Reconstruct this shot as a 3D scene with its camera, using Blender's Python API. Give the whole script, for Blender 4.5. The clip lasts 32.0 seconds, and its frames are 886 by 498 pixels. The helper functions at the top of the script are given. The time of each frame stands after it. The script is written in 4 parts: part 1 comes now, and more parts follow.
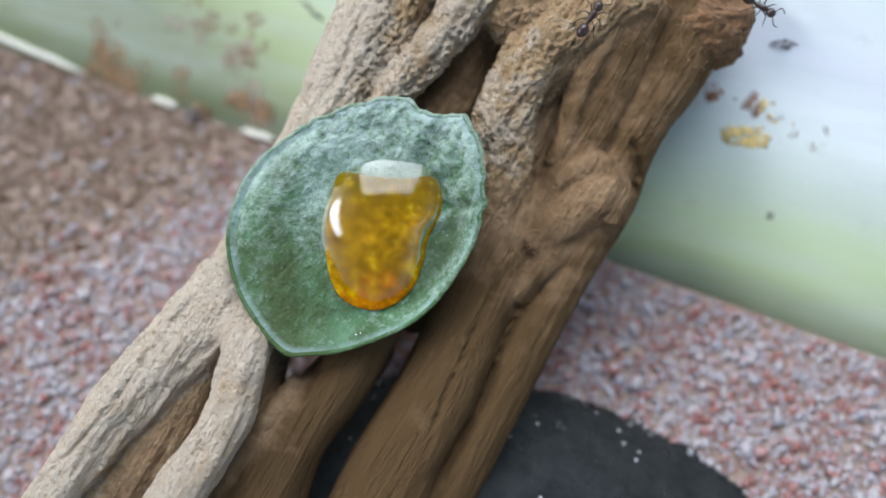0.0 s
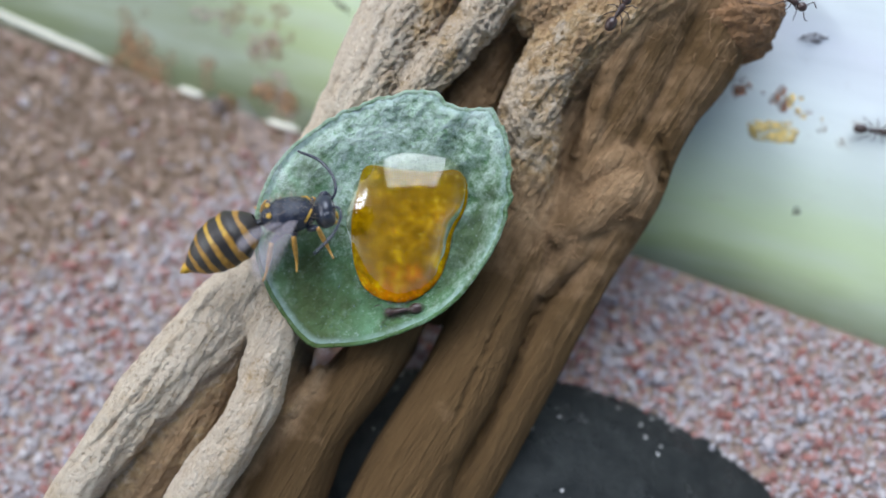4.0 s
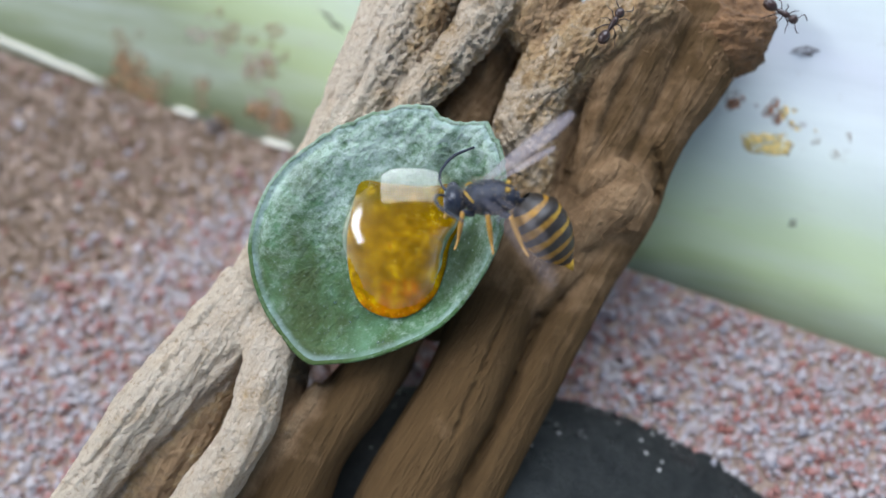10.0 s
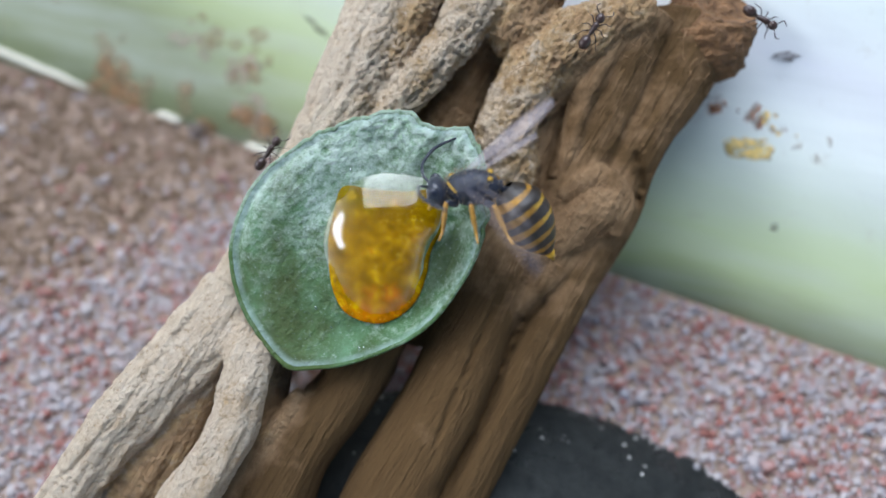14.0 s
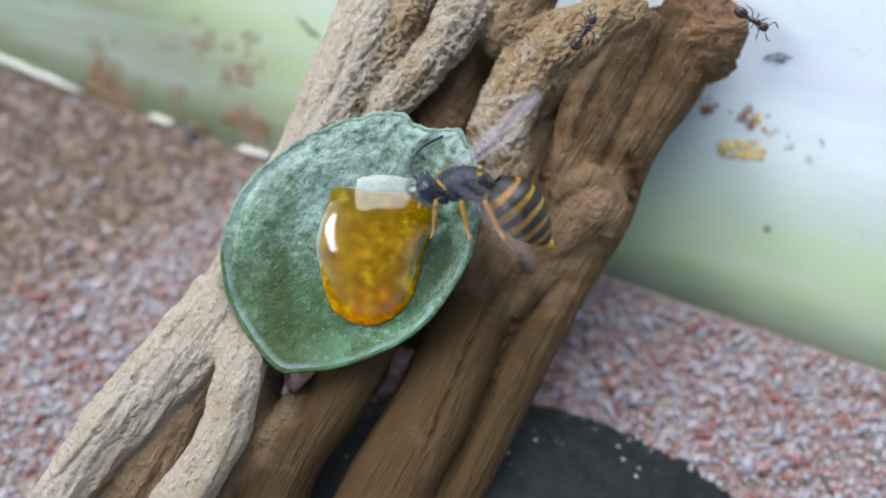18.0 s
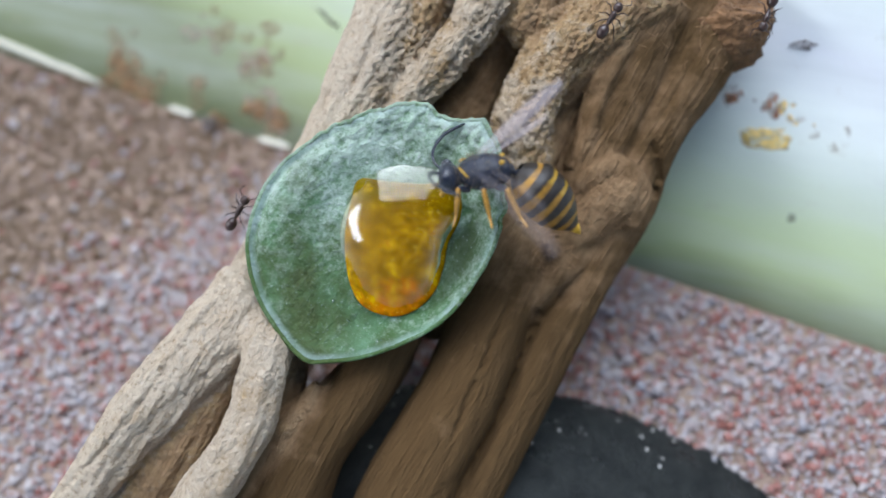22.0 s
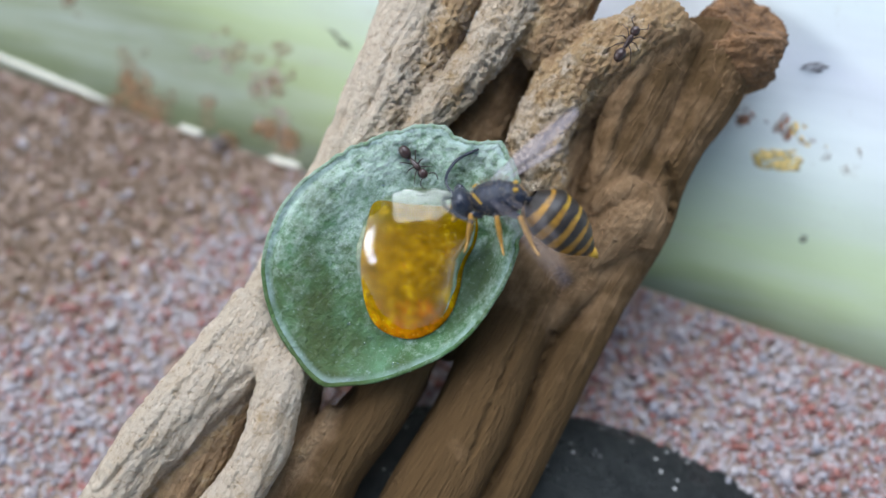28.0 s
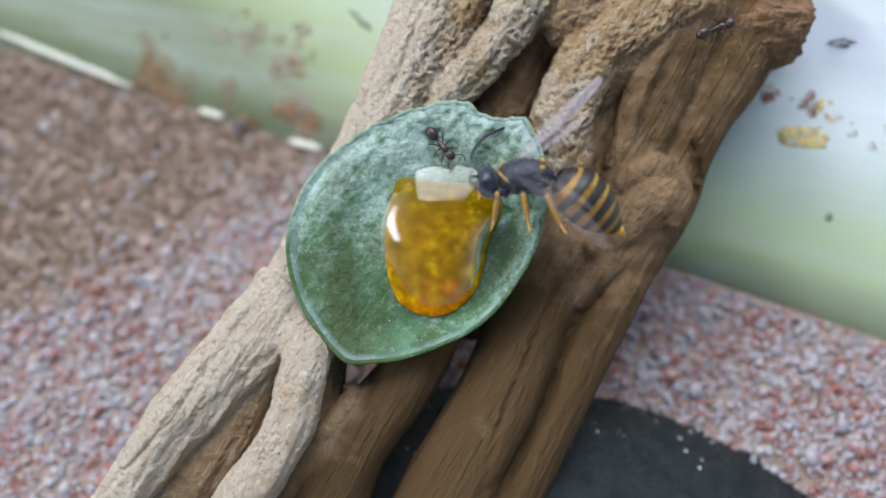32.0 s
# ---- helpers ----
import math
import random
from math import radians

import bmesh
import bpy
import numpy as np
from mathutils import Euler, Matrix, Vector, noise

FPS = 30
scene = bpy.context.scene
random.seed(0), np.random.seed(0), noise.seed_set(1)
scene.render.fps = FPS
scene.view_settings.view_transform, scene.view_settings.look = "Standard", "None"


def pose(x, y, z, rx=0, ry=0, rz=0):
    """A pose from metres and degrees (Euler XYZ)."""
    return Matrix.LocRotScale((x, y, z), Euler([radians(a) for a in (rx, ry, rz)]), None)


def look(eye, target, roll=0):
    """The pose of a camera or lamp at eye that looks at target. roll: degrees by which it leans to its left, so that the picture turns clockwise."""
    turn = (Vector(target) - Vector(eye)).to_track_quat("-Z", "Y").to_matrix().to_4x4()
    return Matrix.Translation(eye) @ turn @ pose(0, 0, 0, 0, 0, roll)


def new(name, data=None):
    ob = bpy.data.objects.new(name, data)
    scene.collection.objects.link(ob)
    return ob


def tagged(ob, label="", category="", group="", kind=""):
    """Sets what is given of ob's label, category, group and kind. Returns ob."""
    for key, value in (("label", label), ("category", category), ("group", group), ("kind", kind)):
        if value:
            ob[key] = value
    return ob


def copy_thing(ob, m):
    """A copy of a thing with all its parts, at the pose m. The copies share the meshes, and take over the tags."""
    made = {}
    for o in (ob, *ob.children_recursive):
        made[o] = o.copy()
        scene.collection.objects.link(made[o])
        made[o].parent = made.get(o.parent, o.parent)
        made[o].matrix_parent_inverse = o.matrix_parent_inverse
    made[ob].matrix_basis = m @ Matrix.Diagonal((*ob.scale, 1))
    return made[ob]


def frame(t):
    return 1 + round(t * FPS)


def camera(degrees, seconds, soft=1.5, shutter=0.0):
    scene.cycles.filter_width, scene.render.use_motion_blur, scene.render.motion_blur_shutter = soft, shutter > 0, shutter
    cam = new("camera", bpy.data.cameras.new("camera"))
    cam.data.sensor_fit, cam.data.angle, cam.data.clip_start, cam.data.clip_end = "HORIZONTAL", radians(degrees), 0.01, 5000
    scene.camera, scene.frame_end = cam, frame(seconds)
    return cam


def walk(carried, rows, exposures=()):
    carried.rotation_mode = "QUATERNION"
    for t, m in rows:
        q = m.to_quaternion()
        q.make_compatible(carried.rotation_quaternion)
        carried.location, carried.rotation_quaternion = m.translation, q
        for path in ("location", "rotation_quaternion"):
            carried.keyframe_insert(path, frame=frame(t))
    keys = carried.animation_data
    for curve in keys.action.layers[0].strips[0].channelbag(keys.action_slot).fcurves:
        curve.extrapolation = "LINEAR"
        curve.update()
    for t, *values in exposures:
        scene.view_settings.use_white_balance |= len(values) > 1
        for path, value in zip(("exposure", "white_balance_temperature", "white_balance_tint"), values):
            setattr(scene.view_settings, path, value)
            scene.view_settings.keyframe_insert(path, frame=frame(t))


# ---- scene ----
cam = camera(60, 32.0, soft=1.6, shutter=0.5)
cam.data.dof.use_dof = True
cam.data.dof.focus_distance = 0.0685
cam.data.dof.aperture_fstop = 9.8
PATH = [
    (0.0, pose(-0.00051, 0.00001, 0.08611, 18.82, 0.42, 0.57)), (0.5, pose(-0.00084, -0.00045, 0.08594, 18.90, 0.55, 0.59)),
    (1.0, pose(-0.00101, -0.00060, 0.08604, 18.65, 1.02, 0.85)), (1.5, pose(-0.00140, -0.00048, 0.08599, 19.40, 1.13, 0.99)),
    (2.0, pose(-0.00164, 0.00055, 0.08633, 19.65, 0.87, 1.12)), (2.5, pose(-0.00149, 0.00012, 0.08624, 19.59, 0.84, 1.06)),
    (3.0, pose(-0.00123, -0.00035, 0.08603, 19.31, 0.80, 0.89)), (3.5, pose(-0.00172, -0.00038, 0.08607, 19.36, 1.01, 1.12)),
    (4.0, pose(-0.00128, 0.00037, 0.08654, 17.94, 1.43, 1.48)), (4.5, pose(-0.00110, -0.00055, 0.08608, 18.61, 1.23, 1.20)),
    (6.5, pose(-0.00189, -0.00109, 0.08564, 18.42, 1.47, 0.75)), (7.0, pose(-0.00183, -0.00078, 0.08582, 18.05, 1.11, 0.86)),
    (7.5, pose(-0.00160, -0.00052, 0.08590, 18.77, 1.12, 0.78)), (8.0, pose(-0.00222, 0.00045, 0.08617, 19.92, 1.10, 0.91)),
    (8.5, pose(-0.00148, 0.00052, 0.08615, 20.24, 1.01, 0.95)), (9.0, pose(-0.00177, 0.00038, 0.08597, 19.62, 1.25, 0.91)),
    (9.5, pose(-0.00103, -0.00012, 0.08583, 20.16, 1.37, 0.80)), (10.0, pose(-0.00134, -0.00029, 0.08593, 19.68, 1.34, 0.76)),
    (10.5, pose(-0.00122, 0.00047, 0.08616, 19.24, 1.05, 0.99)), (11.0, pose(-0.00141, 0.00000, 0.08605, 19.36, 1.07, 0.87)),
    (11.5, pose(-0.00135, -0.00000, 0.08595, 19.48, 1.07, 0.69)), (12.0, pose(-0.00095, 0.00017, 0.08610, 19.60, 0.92, 0.73)),
    (12.5, pose(-0.00045, -0.00038, 0.08582, 19.97, 0.99, 0.56)), (13.0, pose(-0.00011, -0.00039, 0.08579, 19.75, 0.78, 0.39)),
    (13.5, pose(-0.00011, -0.00039, 0.08585, 20.01, 0.83, 0.21)), (14.0, pose(-0.00035, -0.00014, 0.08591, 19.95, 0.83, 0.48)),
    (14.5, pose(-0.00052, 0.00058, 0.08615, 19.74, 0.48, 0.58)), (16.5, pose(0.00034, -0.00055, 0.08568, 20.06, 0.55, -0.07)),
    (17.0, pose(0.00036, -0.00020, 0.08578, 20.35, 0.25, -0.17)), (17.5, pose(-0.00053, -0.00008, 0.08577, 20.41, 0.68, 0.00)),
    (18.0, pose(-0.00001, -0.00032, 0.08569, 20.27, 0.62, 0.22)), (18.5, pose(-0.00061, 0.00009, 0.08575, 19.95, 0.85, 0.51)),
    (19.0, pose(-0.00043, 0.00009, 0.08598, 19.98, 0.51, 0.39)), (19.5, pose(-0.00002, -0.00001, 0.08605, 19.99, 0.20, 0.23)),
    (20.0, pose(0.00000, -0.00000, 0.08600, 20.00, -0.00, -0.00)), (20.5, pose(-0.00017, 0.00003, 0.08596, 19.99, 0.35, 0.04)),
    (21.0, pose(-0.00084, -0.00003, 0.08580, 20.02, 0.73, 0.24)), (21.5, pose(-0.00072, -0.00035, 0.08562, 19.99, 0.86, 0.05)),
    (22.0, pose(-0.00142, -0.00022, 0.08558, 19.53, 1.32, 0.28)), (22.5, pose(-0.00260, -0.00014, 0.08563, 20.06, 1.43, 0.61)),
    (23.0, pose(-0.00255, 0.00011, 0.08588, 20.38, 1.03, 0.48)), (23.5, pose(-0.00227, 0.00051, 0.08586, 20.59, 0.61, 0.34)),
    (24.0, pose(-0.00194, 0.00062, 0.08595, 20.55, 0.38, 0.08)), (24.5, pose(-0.00268, 0.00057, 0.08597, 20.88, 0.64, 0.12)),
    (25.0, pose(-0.00214, 0.00055, 0.08596, 20.87, 0.53, 0.16)), (25.5, pose(-0.00254, 0.00044, 0.08583, 20.83, 0.57, 0.11)),
    (27.5, pose(-0.00328, 0.00084, 0.08581, 20.44, 0.77, 0.30)), (28.0, pose(-0.00335, 0.00061, 0.08580, 20.49, 0.96, 0.16)),
    (28.5, pose(-0.00323, 0.00065, 0.08590, 20.68, 0.93, 0.13)), (29.0, pose(-0.00344, 0.00087, 0.08589, 20.85, 1.13, 0.35)),
    (29.5, pose(-0.00393, 0.00102, 0.08586, 20.74, 1.32, 0.34)), (30.0, pose(-0.00387, 0.00065, 0.08581, 20.90, 1.28, 0.30)),
    (30.5, pose(-0.00416, 0.00071, 0.08586, 20.68, 1.73, 0.51)), (31.0, pose(-0.00402, 0.00066, 0.08581, 20.27, 1.44, 0.49)),
    (31.5, pose(-0.00501, 0.00046, 0.08556, 19.66, 2.32, 0.68)), (32.0, pose(-0.00444, -0.00063, 0.08518, 19.95, 1.89, 0.27)),
]
walk(cam, PATH, exposures=[(0.0, -0.66), (32.0, -0.66)])

# ---- world, window light ----
MM = 0.001
world = bpy.data.worlds.new("overcast_sky")
scene.world = world
world.use_nodes = True
sky = world.node_tree.nodes.new("ShaderNodeTexSky")
sky.sky_type, sky.sun_disc = "NISHITA", False
sky.sun_elevation, sky.sun_rotation = radians(35), radians(-80)
world.node_tree.nodes["Background"].inputs["Strength"].default_value = 0.21
world.node_tree.links.new(sky.outputs["Color"], world.node_tree.nodes["Background"].inputs["Color"])


def window_lamp(name, eye, target, wide, tall, watts, colour):
    data = bpy.data.lights.new(name, "AREA")
    data.shape, data.size, data.size_y, data.energy, data.color = "RECTANGLE", wide, tall, watts, colour
    lamp = new(name, data)
    lamp.matrix_world = look(eye, target)
    return lamp


window_lamp("window_light", (-0.62, -0.04, 0.44), (0, 0.02, 0.02), 0.38, 0.12, 4.2, (0.91, 1.0, 1.14))
window_lamp("skylight_light", (0.04, 0.43, 0.66), (0, 0.02, 0.02), 0.62, 0.50, 13.6, (0.91, 1.0, 1.16))

# The frame of the leaning driftwood: millimetres across, along and out of its upper face.
LEAN = Matrix.Translation((0, 0.02326, 0.0221)) @ pose(0, 0, 0, 20) @ Matrix.Diagonal((MM, MM, MM, 1))
# The frame of the tub: along its back wall, away from it, and up; the origin lies on the seam.
TUB = Matrix.Translation((0, 0.03472, 0)) @ pose(0, 0, 0, 0, 0, -20.49)
WALL = TUB @ pose(0, 0, 0, 37)


# ---- materials ----
def nodes_of(name, rough=0.6, metal=0.0):
    m = bpy.data.materials.new(name)
    m.use_nodes = True
    t = m.node_tree
    b = t.nodes["Principled BSDF"]
    b.inputs["Roughness"].default_value, b.inputs["Metallic"].default_value = rough, metal
    return m, t, b


def add(t, kind, **values):
    n = t.nodes.new("ShaderNode" + kind)
    for k, v in values.items():
        n.inputs[k.replace("_", " ")].default_value = v
    return n


def ramp(t, fac, stops):
    r = t.nodes.new("ShaderNodeValToRGB")
    e = r.color_ramp.elements
    while len(e) < len(stops):
        e.new(0.5)
    for el, (p, c) in zip(e, stops):
        el.position, el.color = p, (*c, 1)
    t.links.new(fac, r.inputs["Fac"])
    return r.outputs["Color"]


def mapped(t, scale=(1, 1, 1), turn=(0, 0, 0)):
    co = t.nodes.new("ShaderNodeTexCoord")
    mp = t.nodes.new("ShaderNodeMapping")
    mp.vector_type = "TEXTURE"
    mp.inputs["Scale"].default_value, mp.inputs["Rotation"].default_value = tuple(1 / c for c in scale), turn
    t.links.new(co.outputs["Object"], mp.inputs["Vector"])
    return mp.outputs["Vector"]


def noise_at(t, vector, scale, detail=4.0, rough=0.55, distortion=0.0):
    n = add(t, "TexNoise", Scale=scale, Detail=detail, Roughness=rough, Distortion=distortion)
    t.links.new(vector, n.inputs["Vector"])
    return n.outputs["Fac"]


def blend(t, fac, a, b, kind="MIX"):
    n = t.nodes.new("ShaderNodeMix")
    n.data_type, n.blend_type = "RGBA", kind
    if isinstance(fac, float):
        n.inputs[0].default_value = fac
    else:
        t.links.new(fac, n.inputs[0])
    for slot, v in ((6, a), (7, b)):
        if isinstance(v, tuple):
            n.inputs[slot].default_value = (*v, 1)
        else:
            t.links.new(v, n.inputs[slot])
    return n.outputs[2]


def arith(t, op, a, b=0.0):
    n = t.nodes.new("ShaderNodeMath")
    n.operation = op
    for i, v in enumerate((a, b)):
        if isinstance(v, (int, float)):
            n.inputs[i].default_value = v
        else:
            t.links.new(v, n.inputs[i])
    return n.outputs[0]


def bump(t, b, height, distance, strength=1.0):
    n = add(t, "Bump", Distance=distance, Strength=strength)
    t.links.new(height, n.inputs["Height"])
    t.links.new(n.outputs["Normal"], b.inputs["Normal"])


def island(t):
    return t.nodes.new("ShaderNodeNewGeometry").outputs["Random Per Island"]


def plain(name, colour, rough=0.5, vary=0.25, size=900.0, relief=0.00005, sheen=0.0):
    """A coloured surface with fine mottling and relief."""
    m, t, b = nodes_of(name, rough)
    v = mapped(t)
    n = noise_at(t, v, size)
    low, high = (tuple(c * k for c in colour) for k in (1 - vary, 1 + vary))
    t.links.new(ramp(t, n, [(0.3, low), (0.7, high)]), b.inputs["Base Color"])
    bump(t, b, noise_at(t, v, size * 2.5), relief)
    b.inputs["Sheen Weight"].default_value = sheen
    return m


def wood_material():
    m, t, b = nodes_of("weathered_driftwood", 0.85)
    v = mapped(t)
    fibre = mapped(t, (1.0, 0.07, 1.0), (0, 0, radians(-30)))
    broad = noise_at(t, v, 130, 3)
    grain = noise_at(t, fibre, 2300, 6, 0.65, 0.5)
    patch = noise_at(t, v, 420, 4, 0.6)
    # Lost skin and painted shade together choose the wood's tone.
    bare_shade = t.nodes.new("ShaderNodeAttribute")
    bare_shade.attribute_name = "bare_shade"
    wear_shade = arith(t, "ADD", bare_shade.outputs["Fac"], arith(t, "ADD", arith(t, "MULTIPLY", arith(t, "SUBTRACT", patch, 0.5), 0.9), arith(t, "MULTIPLY", arith(t, "SUBTRACT", broad, 0.5), 0.5)))
    low = ramp(t, wear_shade, [(0.0, (0.68, 0.53, 0.37)), (0.22, (0.58, 0.42, 0.26)), (0.34, (0.46, 0.28, 0.125)), (0.48, (0.30, 0.180, 0.088)), (0.78, (0.165, 0.095, 0.044)), (1.0, (0.082, 0.045, 0.017))])
    high = ramp(t, wear_shade, [(0.0, (0.86, 0.73, 0.56)), (0.22, (0.77, 0.61, 0.43)), (0.34, (0.62, 0.43, 0.23)), (0.48, (0.45, 0.295, 0.165)), (0.78, (0.27, 0.165, 0.085)), (1.0, (0.140, 0.082, 0.034))])
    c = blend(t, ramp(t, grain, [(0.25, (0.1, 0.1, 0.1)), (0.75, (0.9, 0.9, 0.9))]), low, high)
    skin = ramp(t, wear_shade, [(0.25, (1, 1, 1)), (0.65, (0.22, 0.22, 0.22))])
    strand = noise_at(t, mapped(t, (1.0, 0.07, 1.0), (0, 0, radians(-30))), 2600, 4, 0.6, 0.3)
    pits = arith(t, "ADD", noise_at(t, v, 2100, 6, 0.75, 0.4), arith(t, "MULTIPLY", noise_at(t, v, 1000, 3, 0.6), 1.0))
    crust = ramp(t, wear_shade, [(0.25, (1, 1, 1)), (0.55, (0, 0, 0))])
    pore = arith(t, "MULTIPLY", crust, ramp(t, noise_at(t, v, 2100, 6, 0.75, 0.4), [(0.36, (0.6, 0.6, 0.6)), (0.47, (0, 0, 0))]))
    c = blend(t, pore, c, (0.42, 0.25, 0.12))
    c = blend(t, arith(t, "MULTIPLY", crust, ramp(t, noise_at(t, v, 1500, 6, 0.8), [(0.52, (0, 0, 0)), (0.7, (0.6, 0.6, 0.6))])), c, (0.80, 0.70, 0.58))
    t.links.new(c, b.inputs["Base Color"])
    h = arith(t, "ADD", arith(t, "ADD", arith(t, "MULTIPLY", grain, 0.6), arith(t, "MULTIPLY", strand, 0.5)), arith(t, "MULTIPLY", pits, skin))
    bump(t, b, h, 0.0008, 1.0)
    b.inputs["Specular IOR Level"].default_value = 0.14
    return m


def gravel_material(name, stops, rough=0.75, drift=0.0):
    """Grains, each of one colour; drift: how far one colour gathers in patches."""
    m, t, b = nodes_of(name, rough)
    v = mapped(t)
    patch = arith(t, "MULTIPLY", arith(t, "SUBTRACT", noise_at(t, v, 210, 4, 0.65, 0.4), 0.5), drift)
    r = ramp(t, arith(t, "ADD", arith(t, "MULTIPLY", island(t), 1 - drift * 0.12), patch), stops)
    r.node.color_ramp.interpolation = "CONSTANT"
    n = noise_at(t, v, 2200)
    t.links.new(blend(t, 0.5, r, ramp(t, n, [(0.25, (0.45, 0.42, 0.4)), (0.75, (1, 1, 1))]), "MULTIPLY"), b.inputs["Base Color"])
    bump(t, b, n, 0.0001)
    return m


def tub_material():
    m, t, b = nodes_of("grimy_translucent_plastic", 0.6)
    v = mapped(t)
    sep = t.nodes.new("ShaderNodeSeparateXYZ")
    t.links.new(v, sep.inputs[0])
    streak = noise_at(t, mapped(t, (0.25, 1, 1)), 110, 4, 0.6)
    # Green film at the foot; darkening to the left paints the light's falloff.
    rise = arith(t, "ADD", arith(t, "ADD", arith(t, "MULTIPLY", sep.outputs["Y"], 19.0), arith(t, "MULTIPLY", arith(t, "MINIMUM", sep.outputs["X"], 0.0), 6.0)), arith(t, "MULTIPLY", streak, 0.14))
    film_shade = ramp(t, rise, [(0.0, (0.21, 0.24, 0.12)), (0.12, (0.37, 0.43, 0.21)), (0.24, (0.50, 0.58, 0.33)), (0.36, (0.60, 0.66, 0.54)), (0.48, (0.77, 0.81, 0.75)), (0.6, (0.74, 0.75, 0.76)),
                          (0.72, (0.71, 0.76, 0.71)), (0.85, (0.74, 0.745, 0.76))])
    dirt = noise_at(t, v, 330, 5, 0.7)
    smear = noise_at(t, mapped(t, (0.12, 1, 1), (0, 0, radians(6))), 240, 4, 0.6)
    film_shade = blend(t, ramp(t, smear, [(0.42, (0, 0, 0)), (0.68, (0.3, 0.3, 0.3))]), film_shade, (0.54, 0.56, 0.55))
    c = blend(t, ramp(t, dirt, [(0.60, (0, 0, 0)), (0.78, (0.35, 0.35, 0.35))]), film_shade, (0.42, 0.36, 0.28))
    t.links.new(c, b.inputs["Base Color"])
    bump(t, b, noise_at(t, v, 160, 3), 0.0006, 0.3)
    return m


def leaf_material(name, deep):
    m, t, b = nodes_of(name, 0.5)
    b.inputs["Specular IOR Level"].default_value = 0.35
    v = mapped(t)
    n1, n2 = noise_at(t, v, 260, 5, 0.65), noise_at(t, v, 1300, 6, 0.75)
    vein = noise_at(t, mapped(t, (1.0, 0.22, 1.0), (0, 0, radians(-38))), 950, 4, 0.65, 0.4)
    broad = noise_at(t, v, 95, 3, 0.5)
    green = ramp(t, n1, [(0.3, (0.055, 0.105, 0.028)), (0.52, (0.080, 0.175, 0.070)), (0.72, (0.14, 0.27, 0.145))])
    frost = arith(t, "ADD", arith(t, "ADD", arith(t, "MULTIPLY", n2, 0.70), arith(t, "MULTIPLY", vein, 0.35)), arith(t, "MULTIPLY", broad, 0.35))
    tone_at = t.nodes.new("ShaderNodeSeparateXYZ")
    t.links.new(v, tone_at.inputs[0])
    high = arith(t, "ADD", frost, arith(t, "MULTIPLY", tone_at.outputs["Y"], 11.0))
    bloom = blend(t, ramp(t, high, [(0.63, (0, 0, 0)), (0.74, (0.4, 0.4, 0.4)), (0.86, (0.95, 0.95, 0.95))]), green, (0.47, 0.58, 0.48))
    side = arith(t, "ABSOLUTE", arith(t, "ADD", arith(t, "SUBTRACT", arith(t, "MULTIPLY", tone_at.outputs["X"], 0.89), arith(t, "MULTIPLY", tone_at.outputs["Y"], 0.45)), 0.0006))
    run = arith(t, "ABSOLUTE", arith(t, "ADD", arith(t, "ADD", arith(t, "MULTIPLY", tone_at.outputs["X"], 0.45), arith(t, "MULTIPLY", tone_at.outputs["Y"], 0.89)), 0.0015))
    inner = arith(t, "ADD", arith(t, "ADD", arith(t, "MULTIPLY", side, 280.0), arith(t, "MULTIPLY", run, 75.0)), arith(t, "MULTIPLY", vein, 0.6))
    bloom = blend(t, ramp(t, inner, [(0.50, (0.92, 0.92, 0.92)), (0.90, (0, 0, 0))]), bloom, (0.060, 0.095, 0.034))
    # Olive grows towards the lower left of the blade.
    low_left = arith(t, "ADD", arith(t, "MULTIPLY", tone_at.outputs["Y"], 34.0), arith(t, "ADD", arith(t, "MULTIPLY", arith(t, "ABSOLUTE", arith(t, "ADD", tone_at.outputs["X"], 0.0160)), 75.0), n1))
    olive = ramp(t, n1, [(0.3, (0.050, 0.068, 0.012)), (0.7, (0.085, 0.125, 0.036))])
    bloom = blend(t, ramp(t, low_left, [(0.30, (0.9, 0.9, 0.9)), (0.85, (0, 0, 0))]), bloom, olive)
    # Paler bloom along the rim, with the rim's highlight painted into it.
    rim = t.nodes.new("ShaderNodeAttribute")
    rim.attribute_name = "rim"
    waxy = arith(t, "MULTIPLY", rim.outputs["Fac"], ramp(t, noise_at(t, v, 420, 4, 0.6), [(0.35, (0.25, 0.25, 0.25)), (0.6, (1, 1, 1))]))
    bloom = blend(t, waxy, bloom, (0.46, 0.60, 0.57))
    grain = ramp(t, noise_at(t, v, 3300, 3, 0.7), [(0.60, (0, 0, 0)), (0.74, (0.45, 0.45, 0.45))])
    bloom = blend(t, arith(t, "MULTIPLY", grain, ramp(t, frost, [(0.58, (0.1, 0.1, 0.1)), (0.74, (1, 1, 1))])), bloom, (0.62, 0.72, 0.70))
    t.links.new(blend(t, deep, bloom, (0.09, 0.17, 0.03)), b.inputs["Base Color"])
    bump(t, b, arith(t, "ADD", arith(t, "ADD", n2, arith(t, "MULTIPLY", vein, 0.8)), arith(t, "MULTIPLY", noise_at(t, v, 3600, 4, 0.6), 0.5)), 0.00045, 0.9)
    t.links.new(ramp(t, n2, [(0.4, (0.65, 0.65, 0.65)), (0.66, (0.36, 0.36, 0.36))]), b.inputs["Roughness"])
    b.inputs["Subsurface Weight"].default_value = 0.15
    b.inputs["Subsurface Radius"].default_value = (0.0006, 0.0012, 0.0004)
    return m


